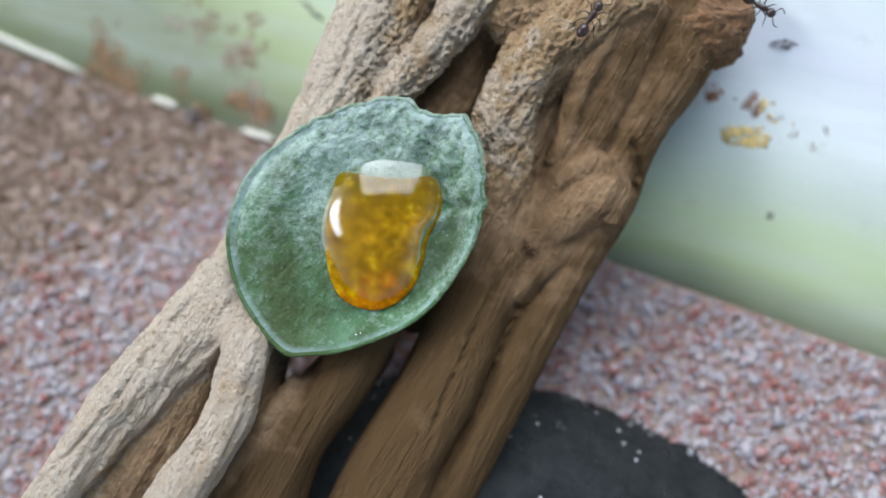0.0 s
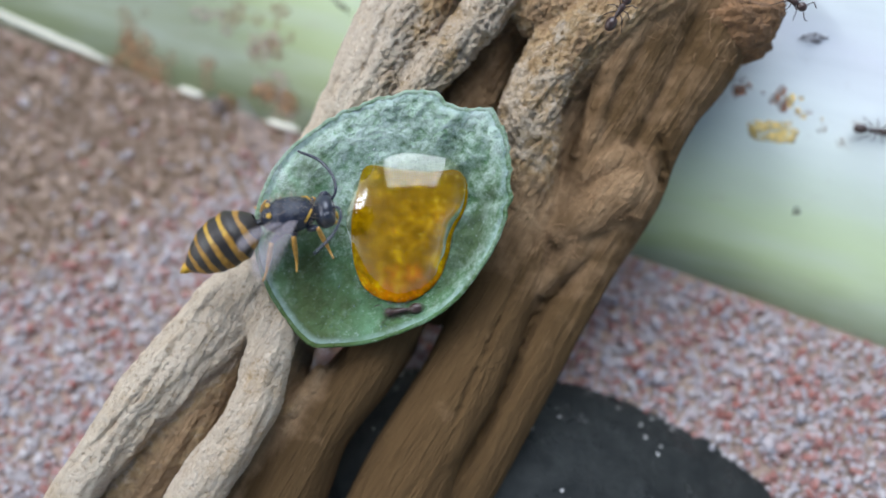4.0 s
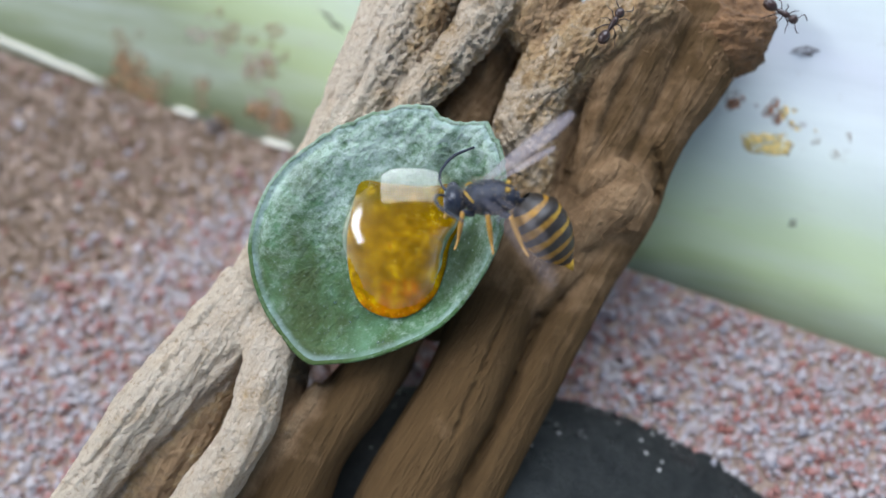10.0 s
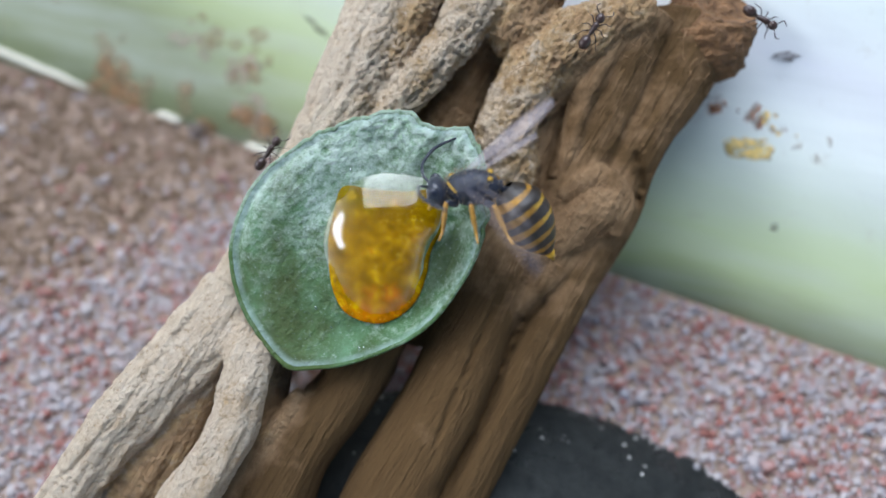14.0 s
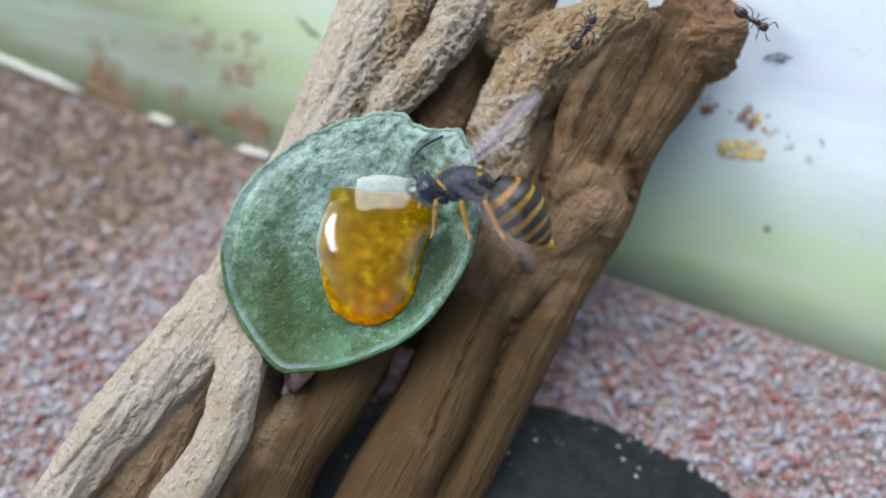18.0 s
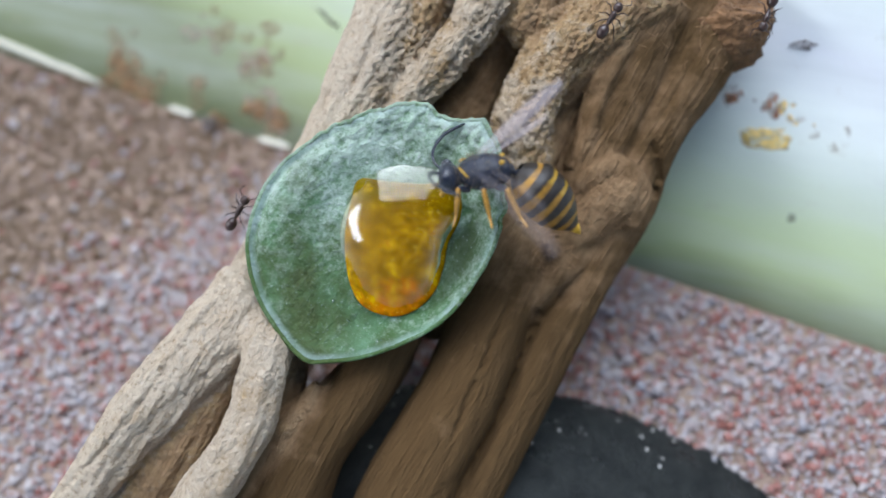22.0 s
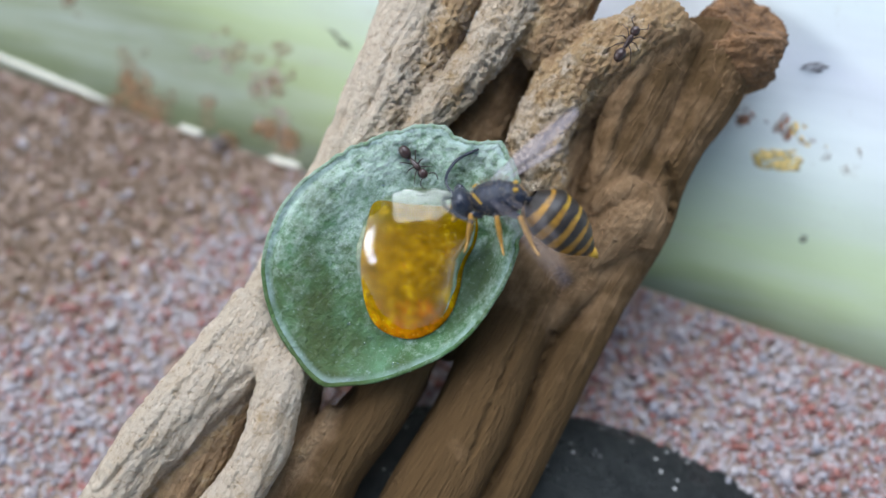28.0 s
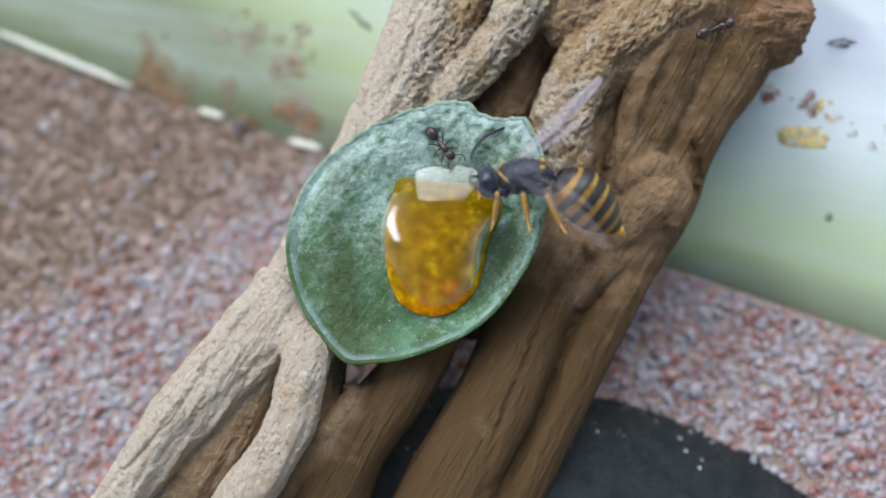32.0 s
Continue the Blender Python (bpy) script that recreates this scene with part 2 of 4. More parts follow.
def syrup_material():
    """Amber liquid: part of the light goes through it, tinted, and part comes back from its cloudy body."""
    m, t, b = nodes_of("amber_syrup", 0.3)
    v = mapped(t)
    n = noise_at(t, v, 300, 5, 0.65, 0.25)
    blob = noise_at(t, v, 850, 4, 0.65, 0.3)
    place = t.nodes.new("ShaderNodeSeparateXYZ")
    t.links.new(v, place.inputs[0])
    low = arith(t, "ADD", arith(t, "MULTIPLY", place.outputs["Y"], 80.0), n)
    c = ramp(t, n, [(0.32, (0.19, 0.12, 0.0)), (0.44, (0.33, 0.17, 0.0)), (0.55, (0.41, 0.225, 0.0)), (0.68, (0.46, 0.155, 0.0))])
    # Orange along the lower edge paints the light gathered by the drop.
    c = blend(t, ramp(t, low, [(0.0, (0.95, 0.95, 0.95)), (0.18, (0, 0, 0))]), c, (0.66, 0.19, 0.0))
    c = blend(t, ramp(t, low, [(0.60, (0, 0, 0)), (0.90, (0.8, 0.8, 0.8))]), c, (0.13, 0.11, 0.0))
    c = blend(t, ramp(t, blob, [(0.46, (0, 0, 0)), (0.60, (0.6, 0.6, 0.6))]), c, (0.17, 0.09, 0.0))
    c = blend(t, ramp(t, blob, [(0.34, (0.7, 0.7, 0.7)), (0.43, (0, 0, 0))]), c, (0.66, 0.42, 0.0))
    # Bright specks paint sparkle into the syrup's colour.
    c = blend(t, ramp(t, noise_at(t, v, 1900, 3, 0.6), [(0.63, (0, 0, 0)), (0.74, (0.5, 0.5, 0.5))]), c, (0.95, 0.70, 0.10))
    t.links.new(c, b.inputs["Base Color"])
    bump(t, b, blob, 0.0004, 0.4)
    b.inputs["Specular IOR Level"].default_value = 0.08
    clear = add(t, "BsdfTransparent", Color=(1.0, 0.6, 0.02, 1))
    mix = t.nodes.new("ShaderNodeMixShader")
    t.links.new(ramp(t, n, [(0.35, (0.75, 0.75, 0.75)), (0.65, (0.97, 0.97, 0.97))]), mix.inputs[0])
    t.links.new(clear.outputs[0], mix.inputs[1])
    t.links.new(b.outputs[0], mix.inputs[2])
    t.links.new(mix.outputs[0], t.nodes["Material Output"].inputs["Surface"])
    return m


def clear_material(name, tint, gloss=0.02, base=0.0, ior=1.45):
    """A clear skin: light goes straight through it, and its gloss grows towards grazing angles."""
    m, t, b = nodes_of(name)
    t.nodes.remove(b)
    clear, shine = add(t, "BsdfTransparent", Color=(*tint, 1)), add(t, "BsdfGlossy", Roughness=gloss)
    fres = add(t, "Fresnel", IOR=ior)
    mix = t.nodes.new("ShaderNodeMixShader")
    t.links.new(arith(t, "ADD", fres.outputs[0], base), mix.inputs[0])
    t.links.new(clear.outputs[0], mix.inputs[1])
    t.links.new(shine.outputs[0], mix.inputs[2])
    t.links.new(mix.outputs[0], t.nodes["Material Output"].inputs["Surface"])
    return m


def stone_material():
    m, t, b = nodes_of("wet_black_stone", 0.5)
    v = mapped(t)
    base = ramp(t, noise_at(t, v, 420, 5, 0.65), [(0.3, (0.006, 0.008, 0.008)), (0.7, (0.022, 0.025, 0.023))])
    mites = add(t, "TexVoronoi", Scale=800.0)
    t.links.new(v, mites.inputs["Vector"])
    pick = arith(t, "MULTIPLY", ramp(t, mites.outputs["Distance"], [(0.10, (1, 1, 1)), (0.18, (0, 0, 0))]), ramp(t, noise_at(t, v, 150, 2), [(0.52, (0, 0, 0)), (0.6, (1, 1, 1))]))
    t.links.new(blend(t, pick, base, (0.6, 0.58, 0.55)), b.inputs["Base Color"])
    wet = noise_at(t, v, 260, 4, 0.6)
    t.links.new(ramp(t, wet, [(0.45, (0.6, 0.6, 0.6)), (0.62, (0.22, 0.22, 0.22))]), b.inputs["Roughness"])
    b.inputs["Specular IOR Level"].default_value = 0.26
    bump(t, b, noise_at(t, v, 1300, 5, 0.7), 0.0004)
    return m


WOOD = wood_material()
KNOT = plain("fibrous_orange_wood", (0.185, 0.095, 0.040), 0.9, 0.5, 900, 0.0006)
FIBRE = plain("torn_wood_fibre", (0.33, 0.19, 0.09), 0.8, 0.3, 1500, 0.00001)
GRAVEL = gravel_material("mixed_red_and_white_gravel", [(0.0, (0.49, 0.445, 0.435)), (0.16, (0.43, 0.375, 0.37)), (0.30, (0.36, 0.35, 0.38)), (0.38, (0.46, 0.39, 0.38)), (0.52, (0.41, 0.27, 0.25)),
                                                       (0.64, (0.38, 0.18, 0.15)), (0.80, (0.34, 0.13, 0.10)), (0.95, (0.50, 0.40, 0.38))], drift=1.5)
SAND = gravel_material("tan_sand", [(0.0, (0.190, 0.120, 0.066)), (0.3, (0.235, 0.155, 0.092)), (0.6, (0.150, 0.090, 0.048)), (0.8, (0.26, 0.185, 0.125))])
BED = plain("compacted_sand", (0.31, 0.22, 0.165), 0.9, 0.35, 700, 0.0003)
TUB_PLASTIC = tub_material()
LEAF = leaf_material("waxy_green_leaf", 0.0)
LEAF_EDGE = leaf_material("leaf_cut_edge", 0.3)
AMBER = syrup_material()
CLEAR = clear_material("clear_syrup", (0.97, 0.95, 0.84), 0.005, 0.0, 1.45)
STONE = stone_material()


# ---- building tools ----
def smooth(me):
    me.polygons.foreach_set("use_smooth", [True] * len(me.polygons))
    return me


def mesh_of(name, verts, faces, material, soft=True):
    me = bpy.data.meshes.new(name)
    me.from_pydata(verts, [], faces)
    me.materials.append(material)
    if soft:
        smooth(me)
    return me


def part(name, bm, material, parent, label=""):
    me = bpy.data.meshes.new(name)
    bm.to_mesh(me)
    bm.free()
    me.materials.append(material)
    ob = new(name, smooth(me))
    ob.parent = parent
    return tagged(ob, label)


def tube(bm, rows, sides=14, squash=1.0):
    """A closed tapering tube through rows of (x, y, z, radius), with rounded ends."""
    pts = [Vector(r[:3]) for r in rows]
    rad = [r[3] for r in rows]
    rings, spare = [], Vector((0.13, 0.21, 0.97))
    n = len(pts)
    for i in range(n):
        ahead = (pts[min(i + 1, n - 1)] - pts[max(i - 1, 0)]).normalized()
        a = ahead.cross(spare).normalized()
        b = a.cross(ahead)
        rings.append([bm.verts.new(pts[i] + (a * math.cos(q) + b * math.sin(q) * squash) * rad[i]) for q in (2 * math.pi * k / sides for k in range(sides))])
    for r0, r1 in zip(rings, rings[1:]):
        for k in range(sides):
            bm.faces.new((r0[k], r0[(k + 1) % sides], r1[(k + 1) % sides], r1[k]))
    for ring, i, j in ((rings[0], 0, 1), (rings[-1], n - 1, n - 2)):
        tip = bm.verts.new(pts[i] + (pts[i] - pts[j]).normalized() * rad[i] * 0.5)
        for k in range(sides):
            f = (ring[k], tip, ring[(k + 1) % sides]) if i == 0 else (ring[k], ring[(k + 1) % sides], tip)
            bm.faces.new(f)
    return bm


def curve_through(rows, steps):
    """Rows resampled along a smooth curve through them."""
    p = [np.array(r, float) for r in rows]
    p = [2 * p[0] - p[1]] + p + [2 * p[-1] - p[-2]]
    out = []
    for i in range(1, len(p) - 2):
        for k in range(steps):
            s = k / steps
            out.append(0.5 * (2 * p[i] + (p[i + 1] - p[i - 1]) * s + (2 * p[i - 1] - 5 * p[i] + 4 * p[i + 1] - p[i + 2]) * s**2 + (3 * p[i] - p[i - 1] - 3 * p[i + 1] + p[i + 2]) * s**3))
    out.append(p[-2])
    return [tuple(o) for o in out]


def loop_through(rows, steps):
    """A smooth closed outline through rows."""
    n, out = len(rows), []
    p = [np.array(r, float) for r in rows]
    for i in range(n):
        a, b, c, d = p[i - 1], p[i], p[(i + 1) % n], p[(i + 2) % n]
        for k in range(steps):
            s = k / steps
            out.append(0.5 * (2 * b + (c - a) * s + (2 * a - 5 * b + 4 * c - d) * s**2 + (3 * b - a - 3 * c + d) * s**3))
    return out


def ball(bm, centre, radii, seg=16, rings=10, turn=None):
    m = Matrix.Translation(centre) @ (turn or Matrix()) @ Matrix.Diagonal((*radii, 1))
    bmesh.ops.create_uvsphere(bm, u_segments=seg, v_segments=rings, radius=1.0, matrix=m)
    return bm


def box(bm, x0, x1, y0, y1, z0, z1):
    bmesh.ops.create_cube(bm, size=1.0, matrix=Matrix.Translation(((x0 + x1) / 2, (y0 + y1) / 2, (z0 + z1) / 2)) @ Matrix.Diagonal((x1 - x0, y1 - y0, z1 - z0, 1)))
    return bm


def scaled(bm):
    bmesh.ops.scale(bm, vec=(MM, MM, MM), verts=bm.verts)
    return bm


# ---- the tub: floor, sloping walls ----
def build_tub():
    bm = box(bmesh.new(), -0.16, 0.16, -0.22, 0.004, -0.003, 0.0)
    floor = part("floor", bm, BED, None)
    floor.matrix_world = TUB
    tagged(floor, "tub floor covered with compacted reddish sand", "floor", kind="structure")
    # The unseen left wall stands close in to shade the left side.
    for name, m, half in (("wall_back", TUB, 0.2), ("wall_front", TUB @ pose(0, -0.216, 0, 0, 0, 180), 0.2),
                          ("shade_wall_left", TUB @ pose(-0.082, -0.108, 0, 0, 0, 90), 0.16), ("wall_right", TUB @ pose(0.158, -0.108, 0, 0, 0, -90), 0.16)):
        bm = bmesh.new()
        bmesh.ops.create_grid(bm, x_segments=40, y_segments=10, size=1.0, matrix=Matrix.Diagonal((half, 0.037, 1, 1)))
        bmesh.ops.translate(bm, vec=(0, 0.035, 0), verts=bm.verts)
        top = bmesh.ops.extrude_face_region(bm, geom=bm.faces[:])
        bmesh.ops.translate(bm, vec=(0, 0, -0.0025), verts=[v for v in top["geom"] if isinstance(v, bmesh.types.BMVert)])
        bmesh.ops.recalc_face_normals(bm, faces=bm.faces)
        wall = part(name, bm, TUB_PLASTIC, None)
        wall.matrix_world = m @ pose(0, 0, 0, 37)
        tagged(wall, "sloping pale plastic tub wall stained green near its foot", "wall", kind="structure")


def scatter(name, material, count, size, inside, seed, lift=0.25):
    """Loose grains: dented little solids thrown over the floor."""
    rng = np.random.default_rng(seed)
    bm = bmesh.new()
    bmesh.ops.create_icosphere(bm, subdivisions=1, radius=1.0)
    base = np.array([v.co[:] for v in bm.verts])
    tri = np.array([[v.index for v in f.verts] for f in bm.faces])
    bm.free()
    xy = inside(rng, count)
    n = len(xy)
    nb = len(base)
    rad = size * rng.lognormal(0, 0.32, n)
    shape = base[None] * rng.uniform(0.6, 1.25, (n, nb, 1)) * rng.uniform(0.65, 1.2, (n, 1, 3)) * rad[:, None, None]
    q = rng.normal(size=(n, 4))
    q /= np.linalg.norm(q, axis=1)[:, None]
    w, x, y, z = q.T
    rot = np.array([[1 - 2 * (y * y + z * z), 2 * (x * y - z * w), 2 * (x * z + y * w)], [2 * (x * y + z * w), 1 - 2 * (x * x + z * z), 2 * (y * z - x * w)],
                    [2 * (x * z - y * w), 2 * (y * z + x * w), 1 - 2 * (x * x + y * y)]]).transpose(2, 0, 1)
    verts = np.einsum("nij,nkj->nki", rot, shape)
    verts[:, :, 0] += xy[:, 0, None]
    verts[:, :, 1] += xy[:, 1, None]
    verts[:, :, 2] += (rad * rng.uniform(-0.2, lift + 0.5, n))[:, None]
    me = bpy.data.meshes.new(name)
    faces = (tri[None] + (np.arange(n) * nb)[:, None, None]).reshape(-1, 3)
    me.vertices.add(n * nb)
    me.vertices.foreach_set("co", verts.ravel())
    me.loops.add(faces.size)
    me.loops.foreach_set("vertex_index", faces.ravel())
    me.polygons.add(len(faces))
    me.polygons.foreach_set("loop_start", np.arange(len(faces)) * 3)
    me.update(calc_edges=True)
    me.materials.append(material)
    ob = new(name, me)
    ob.matrix_world = TUB
    return ob


def sandy(xy):
    """How far a place lies in the drift of fine tan sand, from 0 to 1."""
    return np.clip((-xy[:, 0] - 0.025 + 0.9 * (xy[:, 1] + 0.012)) / 0.012, 0, 1) * np.clip((xy[:, 1] + 0.034 - 0.15 * xy[:, 0]) / 0.01, 0, 1)


def on_gravel(rng, count):
    xy = np.stack([rng.uniform(-0.085, 0.075, count), rng.uniform(-0.075, -0.0003, count)], 1)
    return xy[rng.random(count) > sandy(xy) * 0.94]


def on_sand(rng, count):
    xy = np.stack([rng.uniform(-0.09, 0.01, count), rng.uniform(-0.05, -0.0002, count)], 1)
    return xy[rng.random(count) < sandy(xy)]


def build_ground():
    g = scatter("gravel", GRAVEL, 62000, 0.00034, on_gravel, 3)
    tagged(g, "loose mix of reddish brown and white gravel grains", "gravel", kind="stuff")
    s = scatter("sand", SAND, 34000, 0.00021, on_sand, 5)
    tagged(s, "drift of fine tan sand against the tub wall", "sand", kind="stuff")


# ---- driftwood ----
def in_lean(thing):
    thing.matrix_world = LEAN @ Matrix.Diagonal((1 / MM, 1 / MM, 1 / MM, 1))
    return thing


BRANCHES = {
    'left_limb': [(-4.7, 29.4, -7.7, 4.7), (-7.1, 22.2, -7.5, 4.5), (-10.2, 14.9, -7.3, 4.3), (-13.6, 7.9, -8.0, 4.2), (-17.2, 1.2, -9.0, 4.4), (-20.1, -4.4, -7.2, 4.4), (-21.9, -8.5, -5.0, 3.6)],
    'left_toe': [(-21.1, -5.4, -6.1, 4.1), (-28.0, -12.9, -3.2, 3.2), (-31.8, -16.8, -1.8, 2.4), (-34.0, -20.1, -1.4, 2.2), (-36.2, -23.5, -1.1, 2.1), (-39.8, -28.9, -1.0, 2.0)],
    'toe_inner': [(-22.8, -9.0, -3.4, 2.3), (-27.0, -14.0, -2.3, 1.8), (-31.4, -19.0, -1.7, 1.5), (-36.0, -24.2, -1.4, 1.4), (-38.8, -27.9, -1.4, 1.4)],
    'toe_hollow': [(-23.4, -11.3, -5.5, 2.5), (-27.2, -17.7, -5.4, 3.2), (-32.8, -25.0, -5.7, 3.7), (-36.4, -30.2, -5.7, 3.7)],
    'thin_ridge': [(-19.2, -6.4, -4.9, 3.1), (-19.1, -10.7, -1.8, 2.3), (-20.4, -16.6, -0.7, 2.2), (-22.5, -20.1, -0.3, 2.3), (-24.7, -23.3, -0.4, 2.4), (-27.4, -27.7, -0.4, 2.4)],
    'mid_toe': [(-7.2, -8.1, -5.8, 2.6), (-10.6, -13.5, -5.6, 3.0), (-15.4, -19.3, -5.2, 3.4), (-18.2, -25.0, -5.6, 4.0), (-20.8, -30.3, -5.9, 4.3)],
    'upper_ridge': [(4.1, 28.4, -6.3, 3.8), (2.0, 23.7, -5.2, 2.7), (-1.4, 18.5, -4.6, 2.1), (-4.9, 14.6, -4.6, 1.9), (-7.8, 10.9, -5.8, 2.2), (-11.2, 5.6, -7.0, 2.5)],
    'hollow_back': [(4.8, 23.7, -8.8, 2.8), (1.8, 20.2, -10.4, 3.4), (-1.1, 13.9, -10.8, 3.3), (-4.5, 6.9, -9.5, 3.5), (-8.2, -0.5, -9.5, 4.0), (-12.6, -6.7, -8.9, 3.9)],
    'upper_fill': [(7.2, 27.5, -6.9, 4.4), (5.8, 22.9, -6.2, 3.2), (4.3, 19.4, -6.2, 2.2)],
    'main_limb': [(17.1, 23.2, -5.6, 2.6), (12.4, 20.3, -5.2, 2.9), (7.9, 17.5, -5.7, 3.2), (4.8, 12.0, -6.2, 3.0), (4.3, 6.7, -7.8, 3.8), (3.7, 0.6, -9.2, 4.6), (2.5, -6.7, -9.1, 4.7), (-0.5, -13.7, -7.4, 4.4), (-3.1, -18.8, -6.7, 4.6), (-5.6, -23.6, -6.5, 5.0), (-8.5, -29.5, -6.2, 5.1)],
    'right_limb': [(23.0, 22.7, -9.5, 4.0), (21.2, 17.1, -9.6, 4.1), (18.0, 12.2, -9.1, 3.6), (15.7, 7.4, -9.1, 3.6), (14.2, 2.9, -8.9, 3.4), (10.3, -3.7, -8.9, 3.3), (4.9, -13.8, -7.7, 3.2), (-0.6, -24.1, -6.8, 3.3), (-3.8, -30.2, -6.9, 3.4)],
    'valley': [(17.2, 22.8, -7.7, 3.9), (15.0, 16.2, -7.7, 3.4), (12.6, 9.5, -7.8, 3.1), (9.1, 1.2, -8.8, 3.2)],
    'back_fill': [(12.4, 21.4, -8.6, 3.4), (10.3, 13.7, -9.4, 3.4), (8.1, 6.4, -10.3, 3.8)],
    'left_inner': [(-2.6, 27.1, -5.6, 2.4), (-4.8, 22.2, -5.5, 2.3), (-7.3, 17.3, -5.5, 2.1), (-10.0, 12.8, -5.8, 1.8)],
    'fin': [(14.6, 19.4, -4.8, 1.2), (12.9, 16.4, -4.6, 1.0), (11.2, 13.2, -4.7, 1.0), (10.4, 9.6, -5.3, 1.0), (9.4, 6.9, -6.4, 1.0)],
    'shoulder': [(15.0, 5.6, -5.9, 1.9), (13.2, 3.6, -5.9, 2.4), (10.4, 1.4, -6.2, 2.2), (7.0, -0.9, -6.5, 1.5)],
    'shoulder_rim': [(9.8, 4.9, -6.2, 1.2), (12.9, 6.6, -5.6, 1.5), (15.2, 4.6, -5.6, 1.5), (14.4, 1.4, -6.2, 1.5)],
    'web': [(-19.0, -9.3, -7.3, 2.8), (-19.1, -15.2, -6.0, 2.5), (-20.2, -21.0, -5.6, 2.8), (-23.5, -28.1, -5.6, 3.0)],
    'web_under': [(-12.8, -9.1, -9.9, 3.4), (-8.6, -10.5, -7.8, 2.8), (-11.8, -15.4, -7.3, 2.8), (-15.0, -19.7, -6.7, 2.7)],
    'toe_plate': [(-18.3, -6.3, -4.6, 3.0), (-20.2, -8.9, -3.7, 2.7), (-21.0, -10.7, -3.4, 2.2)],
    'gap_fill': [(10.4, 2.0, -7.8, 2.4), (9.2, -0.8, -7.8, 2.6), (8.5, -3.6, -7.8, 2.6), (5.8, -6.6, -7.7, 2.3)],
    'crotch': [(-4.1, -7.3, -10.6, 2.6), (-4.9, -9.4, -11.2, 1.9)],
    'mid_toe_edge': [(-14.6, -14.0, -4.2, 1.0), (-16.4, -16.4, -3.7, 1.3), (-17.8, -19.0, -3.6, 1.3), (-19.2, -22.0, -4.0, 1.2)],
    'bridge': [(6.0, 20.6, -5.9, 2.5), (9.6, 20.4, -6.1, 2.5), (12.5, 19.6, -5.9, 2.3)],
    'brow': [(17.5, 22.6, -5.2, 2.2), (13.6, 20.3, -4.4, 1.8), (10.8, 17.2, -4.9, 1.5), (8.9, 13.3, -7.0, 1.4)],
}


# Lost grey skin on each limb, plus shade painted into right and lower limbs.
BARE_SHADE = {"left_limb": 0.0, "left_toe": 0.0, "toe_inner": 0.04, "toe_hollow": 0.46, "thin_ridge": 0.05, "mid_toe": 0.94, "upper_ridge": 0.18, "hollow_back": 0.7, "upper_fill": 0.45, "main_limb": 0.29,
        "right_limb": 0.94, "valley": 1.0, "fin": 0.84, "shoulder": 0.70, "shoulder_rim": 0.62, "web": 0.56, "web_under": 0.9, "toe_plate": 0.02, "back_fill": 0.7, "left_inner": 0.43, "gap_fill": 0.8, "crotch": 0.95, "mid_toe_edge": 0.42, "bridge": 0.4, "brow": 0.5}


# Grooves and cracks along the grain: half width, depth, raggedness, and the line that each follows.
CRACKS = [
    (0.20, 0.6, 0.3, [(9.9, -3.4), (7.9, -6.0), (5.4, -9.3), (3.2, -14.0), (1.5, -18.0), (-1.6, -23.2), (-2.9, -27.1)]),
    (0.85, 1.0, 0.2, [(10.9, -2.5), (8.3, -5.2), (5.6, -8.5), (3.5, -13.4), (1.9, -17.2), (-1.3, -22.7), (-2.6, -27.1)]),
    (0.9, 1.1, 0.2, [(11.5, 15.0), (10.2, 12.4), (9.0, 8.7), (7.6, 4.9), (5.0, 0.6)]),
    (0.24, 0.40, 0.5, [(-23.4, -4.6), (-26.3, -9.2), (-28.8, -12.8), (-31.4, -16.4), (-35.6, -21.1), (-38.8, -24.2)]),
    (0.3, 0.35, 0.5, [(-21.4, -9.6), (-24.0, -11.6), (-25.6, -13.4)]),
    (0.2, 0.2, 0.5, [(-27.4, -13.6), (-31.0, -18.2), (-36.0, -23.4)]),
    (0.22, 0.35, 0.4, [(4.0, -4.0), (-2.6, -19.0)]),
    (0.22, 0.45, 0.5, [(-7.6, -17.5), (-9.6, -21.6), (-11.6, -25.6)]),
    (0.24, 0.4, 0.4, [(9.6, 16.6), (7.0, 10.0)]),
    (0.25, 0.4, 0.4, [(-8.6, 21.0), (-12.4, 11.0)]),
    (0.45, 0.8, 0.4, [(16.6, 9.6), (17.6, 6.6), (17.0, 3.6)]),
]


def crack_depth(co):
    """How deep the cracks cut at each place."""
    deep = np.zeros(len(co))
    for i, (wide, depth, ragged, line) in enumerate(CRACKS):
        p = np.array(curve_through(line, 5))
        best, along = np.full(len(co), 1e9), np.zeros(len(co))
        for k in range(len(p) - 1):
            d = p[k + 1] - p[k]
            q = np.clip(((co[:, :2] - p[k]) @ d) / (d @ d), 0, 1)
            off = np.hypot(*(co[:, :2] - p[k] - q[:, None] * d).T)
            near = off < best
            best[near], along[near] = off[near], ((k + q) / (len(p) - 1))[near]
        for j in np.nonzero(best < wide * 3.5)[0]:
            s = along[j]
            off = best[j] + ragged * noise.noise((co[j, 0] * 0.9, co[j, 1] * 0.9, i * 3.7))
            end = min(1.0, s * 6 + 0.1, (1 - s) * 6 + 0.1)
            deep[j] += depth * end * math.exp(-((off / wide) ** 2)) * (0.9 + 0.4 * noise.noise((s * 8, i, 2)))
    return deep


